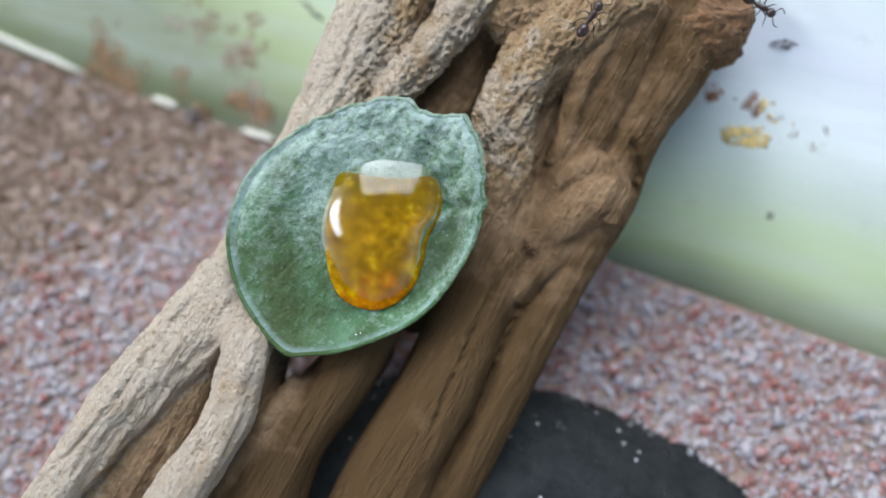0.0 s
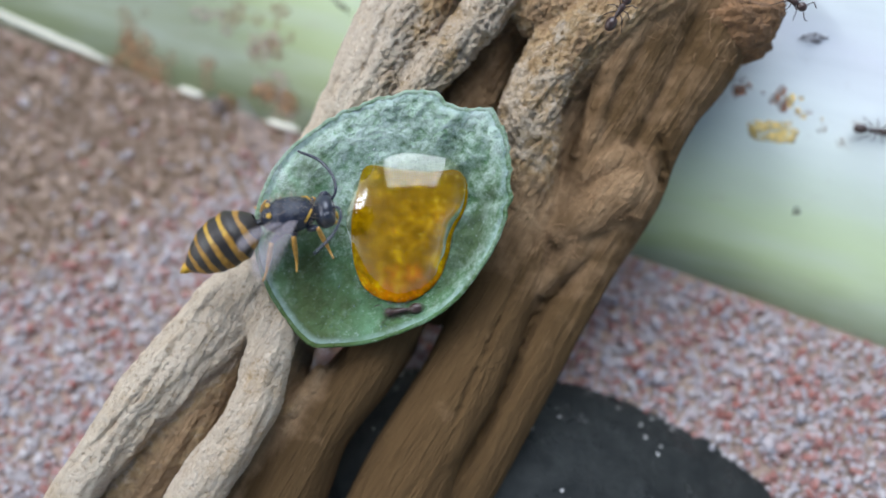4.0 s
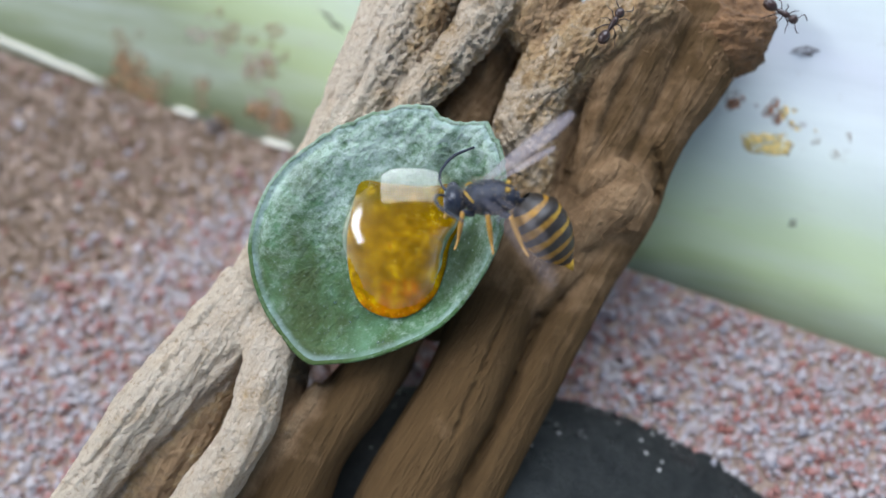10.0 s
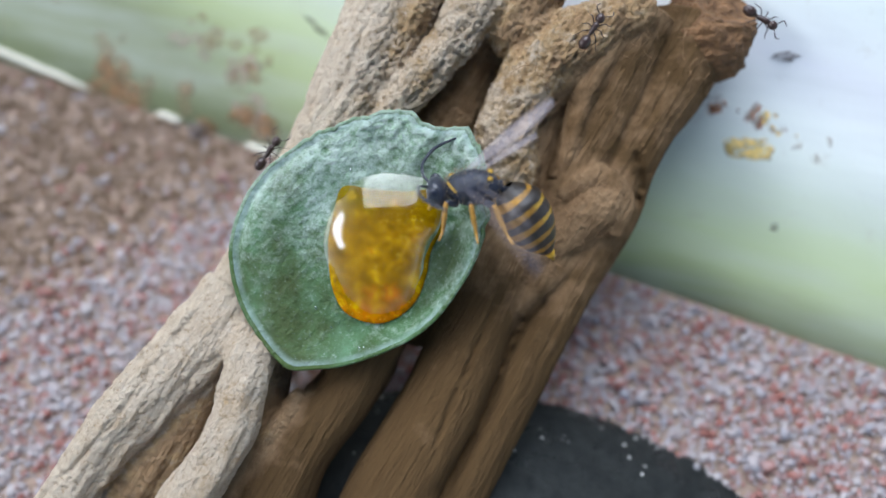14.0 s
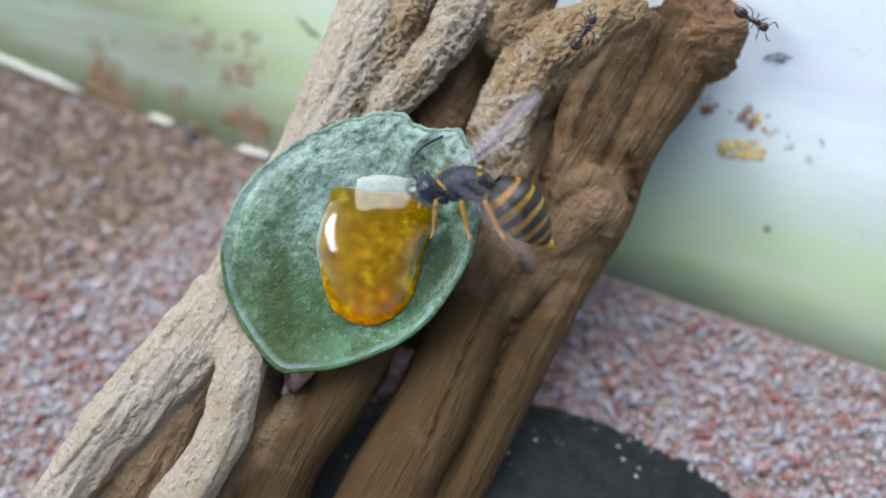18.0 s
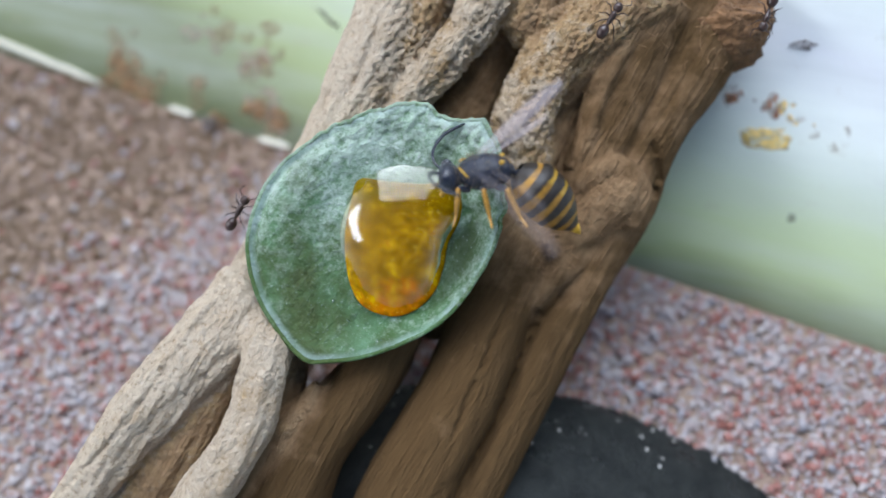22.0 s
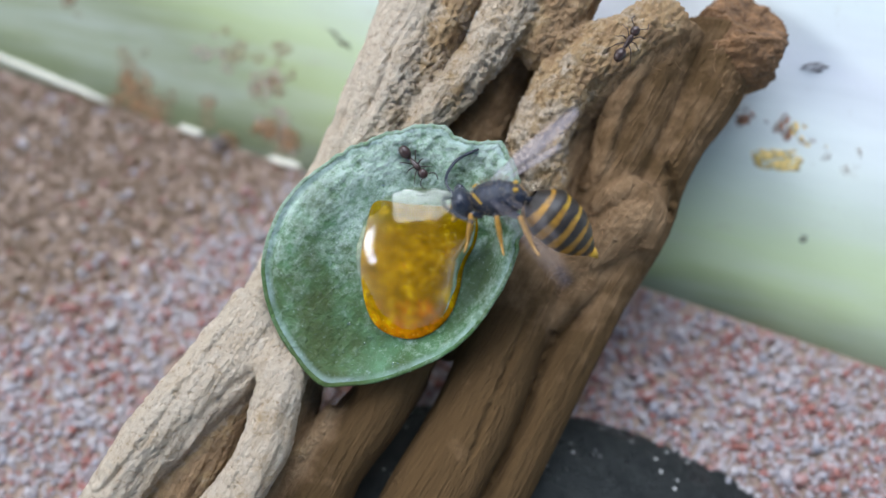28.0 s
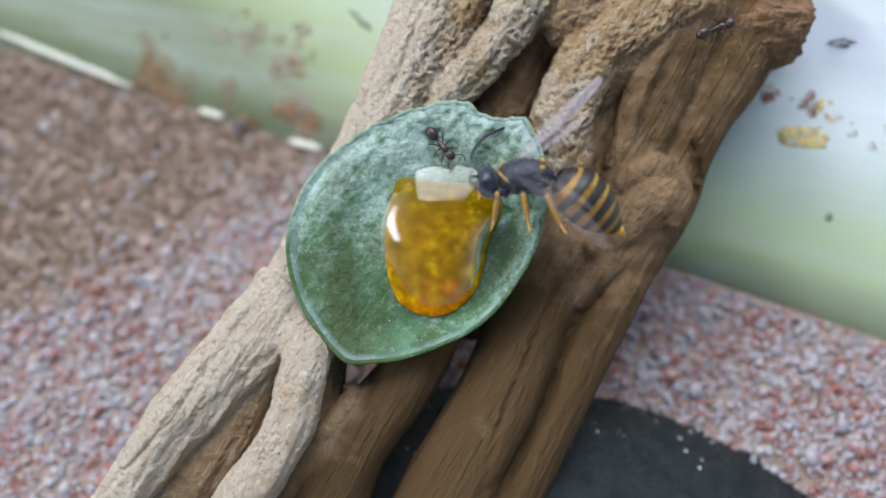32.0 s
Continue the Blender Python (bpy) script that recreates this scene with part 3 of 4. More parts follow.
def fibres(co, nr, log):
    """Torn wood fibres that lie loose on the shoulder and on the upper limbs."""
    rng = random.Random(21)
    up = np.nonzero(nr[:, 2] > 0.15)[0]
    bm = bmesh.new()
    for cx, cy, reach, count in ((7.0, -1.6, 2.2, 46), (12.0, 3.0, 3.4, 46), (22.5, 17.5, 3.0, 26), (16.0, 20.0, 2.6, 18), (8.0, 15.0, 3.0, 24), (-1.0, 12.4, 2.4, 14)):
        near = up[np.hypot(co[up, 0] - cx, co[up, 1] - cy) < reach]
        for i in range(count):
            k = near[rng.randrange(len(near))]
            p, n = Vector(co[k]), Vector(nr[k])
            run = n.cross(Vector((rng.gauss(0.2, 0.6), rng.gauss(0.9, 0.5), rng.gauss(0, 0.3)))).normalized()
            bend = n.cross(run) * rng.gauss(0, 0.5)
            long = rng.uniform(0.5, 1.5)
            rows = [(*(p + n * (0.12 + rng.uniform(0.1, 0.35) * q) + (run * (q - 0.5) + bend * q * q) * long), 0.035 * (1.2 - q)) for q in (0.0, 0.35, 0.7, 1.0)]
            tube(bm, rows, 4)
    tagged(part("fibre_tuft", scaled(bm), FIBRE, log, "thin torn wood fibres lying loose"), kind="stuff")


def build_driftwood():
    bm = bmesh.new()
    for name, rows in BRANCHES.items():
        tube(bm, curve_through(rows, 6), 18)
    raw = bpy.data.meshes.new("driftwood_raw")
    bm.to_mesh(raw)
    bm.free()
    ob = new("driftwood_raw", raw)
    re = ob.modifiers.new("fuse", "REMESH")
    re.mode, re.voxel_size, re.use_smooth_shade = "VOXEL", 0.16, True
    so = ob.modifiers.new("soften", "SMOOTH")
    so.factor, so.iterations = 0.5, 5
    me = bpy.data.meshes.new_from_object(ob.evaluated_get(bpy.context.evaluated_depsgraph_get()))
    bpy.data.objects.remove(ob)
    n = len(me.vertices)
    co = np.empty(n * 3)
    me.vertices.foreach_get("co", co)
    nr = np.empty(n * 3)
    me.vertex_normals.foreach_get("vector", nr)
    co, nr = co.reshape(-1, 3), nr.reshape(-1, 3)
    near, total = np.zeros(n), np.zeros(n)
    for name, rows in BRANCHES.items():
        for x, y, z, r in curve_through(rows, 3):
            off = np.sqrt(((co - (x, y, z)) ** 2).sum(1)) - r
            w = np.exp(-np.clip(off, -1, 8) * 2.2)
            # Darkened further down the limb to paint in its shade.
            tone_at = BARE_SHADE[name] + (0.86 * min(1.0, max(0.0, (7 - y) / 14)) if name == "main_limb" else 0.2 * min(1.0, max(0.0, -y / 12)) if name in ("mid_toe", "right_limb") else 0.0)
            near += w * tone_at
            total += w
    bare_shade = near / total
    lift = np.empty(n)
    deep = crack_depth(co)
    for i in range(n):
        x, y, z = co[i]
        along, across = 0.5 * x + 0.866 * y, 0.866 * x - 0.5 * y
        fibre = noise.noise((across * 0.9, along * 0.14, z * 0.9))
        crumb = noise.noise((across * 0.8, along * 0.38, z * 0.8))
        fine = noise.noise((across * 1.7 + 7, along * 0.9, z * 1.7))
        grit = noise.noise((across * 3.4 + 3, along * 2.4, z * 3.4))
        strand = noise.noise((across * 2.4, along * 0.16, z * 2.4 + 5))
        smoothed = min(1.0, max(0.0, (bare_shade[i] - 0.3) / 0.4))
        flaky = 0.42 + 0.95 * min(1.0, max(0.0, (y + 2) / 9))
        planed = 0.3 + 0.7 * min(1.0, max(0.0, ((x + 13.6) * 0.92 - (y - 7.9) * 0.38) / 1.5)) if y > 2 else 1.0
        rough = flaky * planed * (1 - 0.8 * smoothed)
        lift[i] = (0.34 - 0.22 * smoothed) * fibre + (0.12 - 0.05 * smoothed) * strand + rough * (0.24 * crumb - 0.35 * max(0.0, fine - 0.1) + 0.30 * fine + 0.34 * grit - 0.5 * max(0.0, grit - 0.25))
    me.attributes.new("bare_shade", "FLOAT", "POINT").data.foreach_set("value", bare_shade)
    me.vertices.foreach_set("co", (co + nr * lift[:, None] - deep[:, None] * np.array((0.0, 0.0, 1.0))).ravel())
    me.update()
    me.materials.clear()
    me.materials.append(WOOD)
    me.transform(Matrix.Diagonal((MM, MM, MM, 1)))
    log = in_lean(new("driftwood", None))
    body = new("trunk", smooth(me))
    body.parent = log
    bm = bmesh.new()
    bmesh.ops.create_icosphere(bm, subdivisions=6, radius=1.0)
    for v in bm.verts:
        p = v.co.copy()
        k = 1 + 0.13 * noise.noise(p * 1.6) + 0.06 * noise.noise(p * 4) + 0.04 * noise.noise(p * 9)
        cup = max(0.0, (p.dot(Vector((0.28, 0.62, 0.73)).normalized()) - 0.72) / 0.28)
        k += 0.05 * noise.noise((p.x * 3, p.y * 14, p.z * 3)) - 0.34 * min(1.0, cup * 1.6)
        v.co = (Vector((24.7, 21.3, -9.2)) + Vector((p.x * 4.8, p.y * 4.7, p.z * 4.6)) * k) * MM
    part("knot", bm, KNOT, log, "rounded orange-brown fibrous knot at its end")
    fibres(co, nr, log)
    tagged(log, "gnarled weathered tan driftwood with hollows, leaning on the tub wall", "driftwood")


# ---- leaf and syrup ----
RIM = [(-16.0, -10.6), (-19.4, -6.0), (-20.7, -1.0), (-19.8, 3.3), (-17.4, 6.9), (-12.6, 10.2), (-7.5, 12.0), (-4.6, 12.1), (-2.5, 10.7), (0.8, 10.4), (2.3, 7.1),
       (2.5, 2.3), (0.8, -2.5), (-3.1, -7.5), (-8.8, -10.3), (-13.3, -11.1)]
HEART = np.array((-9.0, 0.6))


def leaf_floor(x, y):
    """Height of the leaf away from its rim: a swelling cheek, falling gently to the other side."""
    return -1.9 - 0.06 * (x + 9) + 0.5 * math.exp(-((x + 17) / 5) ** 2 - ((y - 2) / 8) ** 2) + 0.1 * max(0.0, y - 4)


def leaf_height(x, y, r):
    """The blade swells to its torn upper edge and to one side; a lip stands up along the rest."""
    q = math.atan2(y - HEART[1], x - HEART[0])
    lip = max(0.0, math.cos(q + 0.75)) ** 0.7
    side = max(0.0, math.cos(q - math.pi + 0.25)) ** 2
    start = 0.42 + 0.42 * lip
    u = min(1.0, max(0.0, (r - start) / (0.98 - start)))
    u = u * u * (3 - 2 * u)
    fold = max(0.0, math.cos(q - 0.35)) ** 6
    ribs = 0.22 * math.sin(q * 21 + 0.5 * math.sin(r * 9)) * fold * min(1.0, max(0.0, (r - 0.55) / 0.1)) * min(1.0, max(0.0, (0.87 - r) / 0.1))
    band = 0.45 * fold * math.exp(-(((r - 0.9) / 0.06) ** 2))
    groove = -0.42 * side * math.exp(-(((r - 0.925) / 0.030) ** 2))
    cheek = 0.75 * side * math.exp(-(((r - 0.72) / 0.2) ** 2))
    return leaf_floor(x, y) * (1 - u) - 0.5 * u + ribs + band + groove + cheek


def build_leaf():
    edge = [e + (e - HEART) * (0.030 * noise.noise((e[0] * 0.9, e[1] * 0.9, 7)) + 0.016 * noise.noise((e[0] * 2.6, e[1] * 2.6, 3))) * min(1.0, max(0.12, (e[1] + 0.5 * e[0]) / 6 + 0.3)) for e in loop_through(RIM, 12)]
    n, rings = len(edge), 60
    for layer in ("blade", "edge"):
        verts, faces = [], []
        if layer == "blade":
            for j in range(rings):
                r = (j + 0.02) / (rings - 1) * 0.965
                for k, e in enumerate(edge):
                    p = HEART + (e - HEART) * r
                    crinkle = 0.34 * noise.noise((p[0] * 0.6, p[1] * 0.6, 2)) + 0.22 * noise.noise((p[0] * 1.7, p[1] * 1.7, 5)) + 0.12 * noise.noise((p[0] * 4, p[1] * 4, 3))
                    top = max(0.0, (p[1] - 4) / 8)
                    verts.append((p[0], p[1], leaf_height(p[0], p[1], r) + crinkle * (0.5 + (1.3 * top + 0.7 * max(0.0, (p[0] + 4) / 6)) * min(1.0, max(0.0, (r - 0.6) / 0.15))) * (1 - r**12)))
            for j in range(rings - 1):
                for k in range(n):
                    a, b = j * n + k, j * n + (k + 1) % n
                    faces.append((a, b, b + n, a + n))
            faces.append(tuple(range(n))[::-1])
        else:
            prof = [(0.965, 0.0), (0.985, 0.12), (1.0, 0.0), (1.005, -0.35), (0.99, -0.8), (0.95, -1.5), (0.86, -2.5), (0.6, -3.0), (0.25, -3.1), (0.02, -3.1)]
            z0 = -0.52
            for r, dz in prof:
                for e in edge:
                    p = HEART + (e - HEART) * r
                    verts.append((p[0], p[1], z0 + dz + 0.08 * noise.noise((p[0], p[1], 9))))
            for j in range(len(prof) - 1):
                for k in range(n):
                    a, b = j * n + k, j * n + (k + 1) % n
                    faces.append((a, b, b + n, a + n))
        verts = [tuple(c * MM for c in v) for v in verts]
        if layer == "blade":
            leaf = in_lean(new("leaf", None))
            tagged(leaf, "cupped pale green waxy leaf on driftwood, holding syrup", "leaf")
        ob = new(layer, mesh_of(layer, verts, faces, LEAF if layer == "blade" else LEAF_EDGE))
        ob.parent = leaf
        if layer == "blade":
            band = np.clip((np.repeat((np.arange(rings) + 0.02) / (rings - 1) * 0.965, n) - 0.915) / 0.04, 0, 1) * 0.5
            ob.data.attributes.new("rim", "FLOAT", "POINT").data.foreach_set("value", band)
        if layer == "edge":
            tagged(ob, "darker green fleshy rim and underside")


def dome(outline, base, height, name, material, parent, power=2.0, label="", wob=0.0, laid=False, slope=0.75):
    edge = loop_through(outline, 5)
    mid = sum(edge) / len(edge)
    n, rings = len(edge), 18
    verts, faces = [], []
    for j in range(rings):
        r = math.sin(math.pi / 2 * (j + 0.01) / (rings - 1))
        for e in edge:
            p = mid + (e - mid) * r
            low = leaf_floor(p[0], p[1]) + 0.14 if laid else base
            verts.append((p[0] * MM, p[1] * MM, (low + height * max(0.0, 1 - r**power) ** slope + wob * noise.noise((p[0], p[1], 1))) * MM))
    for j in range(rings - 1):
        for k in range(n):
            a, b = j * n + k, j * n + (k + 1) % n
            faces.append((a, b, b + n, a + n))
    faces.append(tuple(range(n))[::-1])
    verts += [(x, y, (base - 1.15) * MM) for x, y, z in verts[-n:]]
    faces += [((rings - 1) * n + k, (rings - 1) * n + (k + 1) % n, rings * n + (k + 1) % n, rings * n + k) for k in range(n)]
    faces.append(tuple(range(rings * n, rings * n + n)))
    ob = new(name, mesh_of(name, verts, faces, material))
    ob.parent = parent
    return tagged(ob, label)


def build_syrup():
    drop = in_lean(new("syrup_drop", None))
    tagged(drop, "glossy amber syrup drop in the hollow of the green leaf", "drop")
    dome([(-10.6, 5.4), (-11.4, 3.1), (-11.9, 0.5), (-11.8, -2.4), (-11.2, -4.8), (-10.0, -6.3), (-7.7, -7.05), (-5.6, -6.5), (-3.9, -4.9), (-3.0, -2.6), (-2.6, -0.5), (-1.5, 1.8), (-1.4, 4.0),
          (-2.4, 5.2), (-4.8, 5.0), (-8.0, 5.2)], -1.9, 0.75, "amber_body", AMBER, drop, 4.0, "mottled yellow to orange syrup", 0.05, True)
    dome([(-10.6, 6.0), (-12.3, 3.2), (-13.0, 0.5), (-12.4, -2.1), (-11.3, -4.8), (-9.9, -6.2), (-7.8, -6.9), (-5.8, -6.3), (-4.2, -4.8), (-3.3, -2.5), (-2.9, -0.5), (-1.8, 1.8), (-1.6, 4.1),
          (-2.4, 5.7), (-4.6, 7.0), (-7.1, 7.0)], -1.9, 2.1, "clear_skin", CLEAR, drop, 2.0, "clear shining surface of the syrup", slope=0.95)


# ---- stone ----
def build_stone():
    bm = bmesh.new()
    bmesh.ops.create_icosphere(bm, subdivisions=5, radius=1.0)
    for v in bm.verts:
        p = v.co.copy()
        k = 1 + 0.10 * noise.noise(p * 1.3) + 0.03 * noise.noise(p * 4) + 0.008 * noise.noise(p * 14)
        v.co = Vector((p.x * 0.031, p.y * 0.0130, p.z * 0.0115)) * k
    s = part("stone", bm, STONE, None)
    s.matrix_world = pose(0.0115, -0.0005, -0.0046, 0, 6, -14)
    tagged(s, "rounded wet black stone under the driftwood", "stone")


build_tub()
build_ground()
build_driftwood()
build_leaf()
build_syrup()
build_stone()

# ---- insects ----
BLACK = plain("black_chitin", (0.011, 0.014, 0.024), 0.22, 0.5, 2500, 0.00003, 0.2)
BAND = plain("brown_black_chitin", (0.020, 0.014, 0.009), 0.42, 0.5, 2500, 0.00004)
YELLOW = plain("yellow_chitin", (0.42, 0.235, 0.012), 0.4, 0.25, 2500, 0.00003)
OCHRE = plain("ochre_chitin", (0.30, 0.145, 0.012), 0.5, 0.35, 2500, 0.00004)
AMBER_LEG = plain("orange_yellow_leg", (0.40, 0.20, 0.03), 0.4, 0.25, 2500, 0.00002)
HAIRY = plain("black_downy_chitin", (0.011, 0.014, 0.026), 0.2, 0.5, 3000, 0.00008, 0.1)
FUZZ = plain("pale_brown_hair", (0.20, 0.15, 0.10), 0.7, 0.3, 3000, 0.00001)
ANT_BLACK = plain("dark_brown_chitin", (0.038, 0.019, 0.014), 0.3, 0.5, 3000, 0.00002)


def wing_material(cover):
    m, t, b = nodes_of("smoky_wing", 0.5)
    b.inputs["Base Color"].default_value = (0.46, 0.40, 0.42, 1)
    mix = add(t, "MixShader", Fac=cover)
    t.links.new(t.nodes.new("ShaderNodeBsdfTransparent").outputs[0], mix.inputs[1])
    t.links.new(b.outputs[0], mix.inputs[2])
    t.links.new(mix.outputs[0], t.nodes["Material Output"].inputs["Surface"])
    return m


WING = {-1: wing_material(0.2), 1: wing_material(0.05)}


WINGS = []


def build_wasp():
    wasp = tagged(new("wasp"), "black and yellow banded wasp drinking at the syrup", "wasp")
    bm = ball(bmesh.new(), (0, 0, 0), (2.4, 1.62, 1.55), 24, 16)
    for v in bm.verts:
        v.co *= 1 + 0.05 * noise.noise(v.co * 1.4)
    part("thorax", scaled(bm), HAIRY, wasp, "black downy thorax")
    fuzz, rng = bmesh.new(), random.Random(4)
    for i in range(220):
        q, h = rng.uniform(0, 2 * math.pi), rng.uniform(-0.3, 1.0)
        n = Vector((math.cos(q) * math.sqrt(1 - h * h), math.sin(q) * math.sqrt(1 - h * h), h))
        p = Vector((n.x * 2.45, n.y * 1.7, n.z * 1.6))
        tip = p + n * rng.uniform(0.3, 0.65) + Vector((rng.uniform(-0.3, 0.1), rng.uniform(-0.15, 0.15), 0))
        a = n.orthogonal().normalized() * 0.025
        c = n.cross(a)
        f = [fuzz.verts.new(w) for w in (p + a, p - a * 0.5 + c, p - a * 0.5 - c, tip)]
        for k in ((0, 1, 3), (1, 2, 3), (2, 0, 3)):
            fuzz.faces.new([f[j] for j in k])
    part("fuzz", scaled(fuzz), FUZZ, wasp, "fine pale hairs on the thorax")
    bm = ball(bmesh.new(), (3.0, 0, -0.35), (0.95, 1.6, 1.35), 22, 14, pose(0, 0, 0, 0, 18))
    head = part("head", scaled(bm), BLACK, wasp)
    for s in (-1, 1):
        part("eye", scaled(ball(bmesh.new(), (3.25, s * 1.12, -0.1), (0.62, 0.5, 0.95), 14, 10)), BLACK, head, "dark kidney-shaped eye")
        part("mandible", scaled(tube(bmesh.new(), [(3.5, s * 0.55, -1.2, 0.22), (3.9, s * 0.5, -1.7, 0.2), (4.0, s * 0.15, -2.0, 0.1)], 8)), YELLOW, head)
        rows = curve_through([(3.75, s * 0.35, 0.45, 0.12), (4.3, s * 1.0, 0.95, 0.13), (4.3, s * 2.3, 1.3, 0.14), (3.4, s * 4.1, 1.6, 0.15), (1.7, s * 5.6, 1.6, 0.11)], 5)
        part("antenna", scaled(tube(bmesh.new(), rows, 8)), BLACK, head)
        part("collar_mark", scaled(tube(bmesh.new(), curve_through([(2.05, s * 0.5, 0.92, 0.09), (1.75, s * 1.0, 0.83, 0.1), (1.3, s * 1.4, 0.45, 0.07)], 4), 8, 0.6)), YELLOW, wasp, "yellow band on the shoulder")
        part("back_spot", scaled(ball(bmesh.new(), (-1.55, s * 0.55, 1.16), (0.24, 0.3, 0.14), 10, 6)), YELLOW, wasp)
        for k, (x0, x1, x2, span) in enumerate(((1.4, 2.2, 2.7, 2.3), (0.2, 0.1, -0.2, 2.9), (-1.0, -1.8, -2.8, 3.2))):
            hip, knee, foot = (x0, s * 1.1, -0.9), (x1, s * span * 0.7, -0.35), (x2, s * span, -2.8)
            toe = (x2 + (x2 - x1) * 0.5, s * (span + 0.9), -3.1)
            leg = part("leg", scaled(tube(bmesh.new(), curve_through([(*hip, 0.3), (*[(a + b) / 2 for a, b in zip(hip, knee)], 0.32), (*knee, 0.2)], 4), 8)), BLACK, wasp)
            part("shin", scaled(tube(bmesh.new(), curve_through([(*knee, 0.2), (*[(a + b) / 2 for a, b in zip(knee, foot)], 0.23), (*foot, 0.13), (*toe, 0.08)], 4), 8)), AMBER_LEG, leg, "orange-yellow lower leg")
        for nm, ln, back, root in (("forewing", 9.6, -18, 0.6), ("hindwing", 5.6, -40, -0.6)):
            verts, faces, n = [], [], 14
            for i in range(n + 1):
                q = i / n
                wide = (0.45 + 1.9 * math.sin(math.pi * min(1.0, q * 0.92 + 0.06)) ** 0.8 * (0.4 + 0.6 * q)) * (ln / 8.6)
                for side in (0.25, -0.75):
                    verts.append(((wide * side) * MM, q * ln * MM, (0.25 * math.sin(q * 3)) * MM))
            for i in range(n):
                faces.append((2 * i, 2 * i + 1, 2 * i + 3, 2 * i + 2))
            w = new(nm, mesh_of(nm, verts, faces, WING[s]))
            w.parent = wasp
            if s < 0:
                w.data.transform(Matrix.Diagonal((1, -1, 1, 1)))
            WINGS.append((w, s, root, back))
            th = w.modifiers.new("skin", "SOLIDIFY")
            th.thickness = 0.00003
            tagged(w, "smoky translucent wing")
    abdomen = new("abdomen")
    abdomen.parent = wasp
    def girth(x):
        q = (x + 0.2) / 7.9
        return max(0.05, 2.3 * min(1.0, (q * 3.4) ** 0.6) * (1 - max(0.0, (q - 0.45) / 0.55) ** 2.1))
    part("waist", scaled(tube(bmesh.new(), [(0.5, 0, -0.2, 0.5), (-0.1, 0, -0.25, 0.28), (-0.6, 0, -0.2, 0.6)], 10)), BLACK, abdomen)
    cuts = [0.3, 1.6, 3.0, 4.3, 5.5, 6.6, 7.5]
    sides = 28
    for a, b in zip(cuts, cuts[1:]):
        for tone in ("dark", "bright"):
            verts, faces = [], []
            for k in range(sides):
                q = 2 * math.pi * k / sides
                tooth = 0.46 + 0.30 * max(0.0, math.cos(q)) ** 5 + 0.13 * max(0.0, math.cos(q - 1.0)) ** 10 + 0.13 * max(0.0, math.cos(q + 1.0)) ** 10
                cut = a + (b - a) * tooth
                span = (a - 0.02, cut) if tone == "dark" else (cut, b + 0.03)
                for j in range(4):
                    x = span[0] + (span[1] - span[0]) * j / 3
                    r = girth(x) * (1.0 + 0.035 * math.sin(math.pi * (x - a) / (b - a)))
                    verts.append((-x * MM, math.sin(q) * r * MM, (math.cos(q) * r * 0.93 - 0.05 * x * x * 0.3) * MM))
            for k in range(sides):
                for j in range(3):
                    p, n = k * 4 + j, ((k + 1) % sides) * 4 + j
                    faces.append((p, p + 1, n + 1, n))
            nm = "dark_band" if tone == "dark" else "yellow_band"
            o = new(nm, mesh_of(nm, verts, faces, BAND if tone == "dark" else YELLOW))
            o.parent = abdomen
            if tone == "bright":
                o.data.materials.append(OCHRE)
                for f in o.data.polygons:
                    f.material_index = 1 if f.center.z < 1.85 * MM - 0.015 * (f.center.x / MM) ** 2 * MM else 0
    part("sting_tip", scaled(tube(bmesh.new(), [(-7.3, 0, -0.8, 0.5), (-7.8, 0, -0.9, 0.28), (-8.1, 0, -1.0, 0.06)], 10)), YELLOW, abdomen)
    return wasp, abdomen


def build_ant():
    ant = tagged(new("ant"), "small shiny dark brown ant", "ant", "ants")
    part("gaster", scaled(ball(bmesh.new(), (-1.55, 0, 0.75), (0.8, 0.58, 0.55), 14, 10)), ANT_BLACK, ant)
    part("waist", scaled(ball(bmesh.new(), (-0.72, 0, 0.62), (0.2, 0.17, 0.24), 10, 6)), ANT_BLACK, ant)
    part("thorax", scaled(tube(bmesh.new(), curve_through([(-0.6, 0, 0.62, 0.2), (-0.1, 0, 0.72, 0.27), (0.45, 0, 0.8, 0.33), (0.8, 0, 0.75, 0.2)], 4), 10)), ANT_BLACK, ant)
    head = part("head", scaled(ball(bmesh.new(), (1.3, 0, 0.72), (0.55, 0.5, 0.4), 14, 10)), ANT_BLACK, ant)
    for s in (-1, 1):
        part("antenna", scaled(tube(bmesh.new(), curve_through([(1.6, s * 0.25, 0.85, 0.05), (1.95, s * 0.85, 1.05, 0.055), (2.3, s * 0.95, 0.7, 0.06), (2.7, s * 0.8, 0.45, 0.05)], 3), 6)), ANT_BLACK, head)
        for x0, x1, x2 in ((0.55, 1.0, 1.5), (0.2, 0.15, 0.1), (-0.15, -0.75, -1.5)):
            rows = curve_through([(x0, s * 0.2, 0.55, 0.07), (x1, s * 0.75, 1.0, 0.06), ((x1 + x2) / 2, s * 1.1, 0.35, 0.045), (x2, s * 1.4, 0.02, 0.03)], 3)
            part("leg", scaled(tube(bmesh.new(), rows, 6)), ANT_BLACK, ant)
    return ant


# ---- stains, crumbs, seam ----

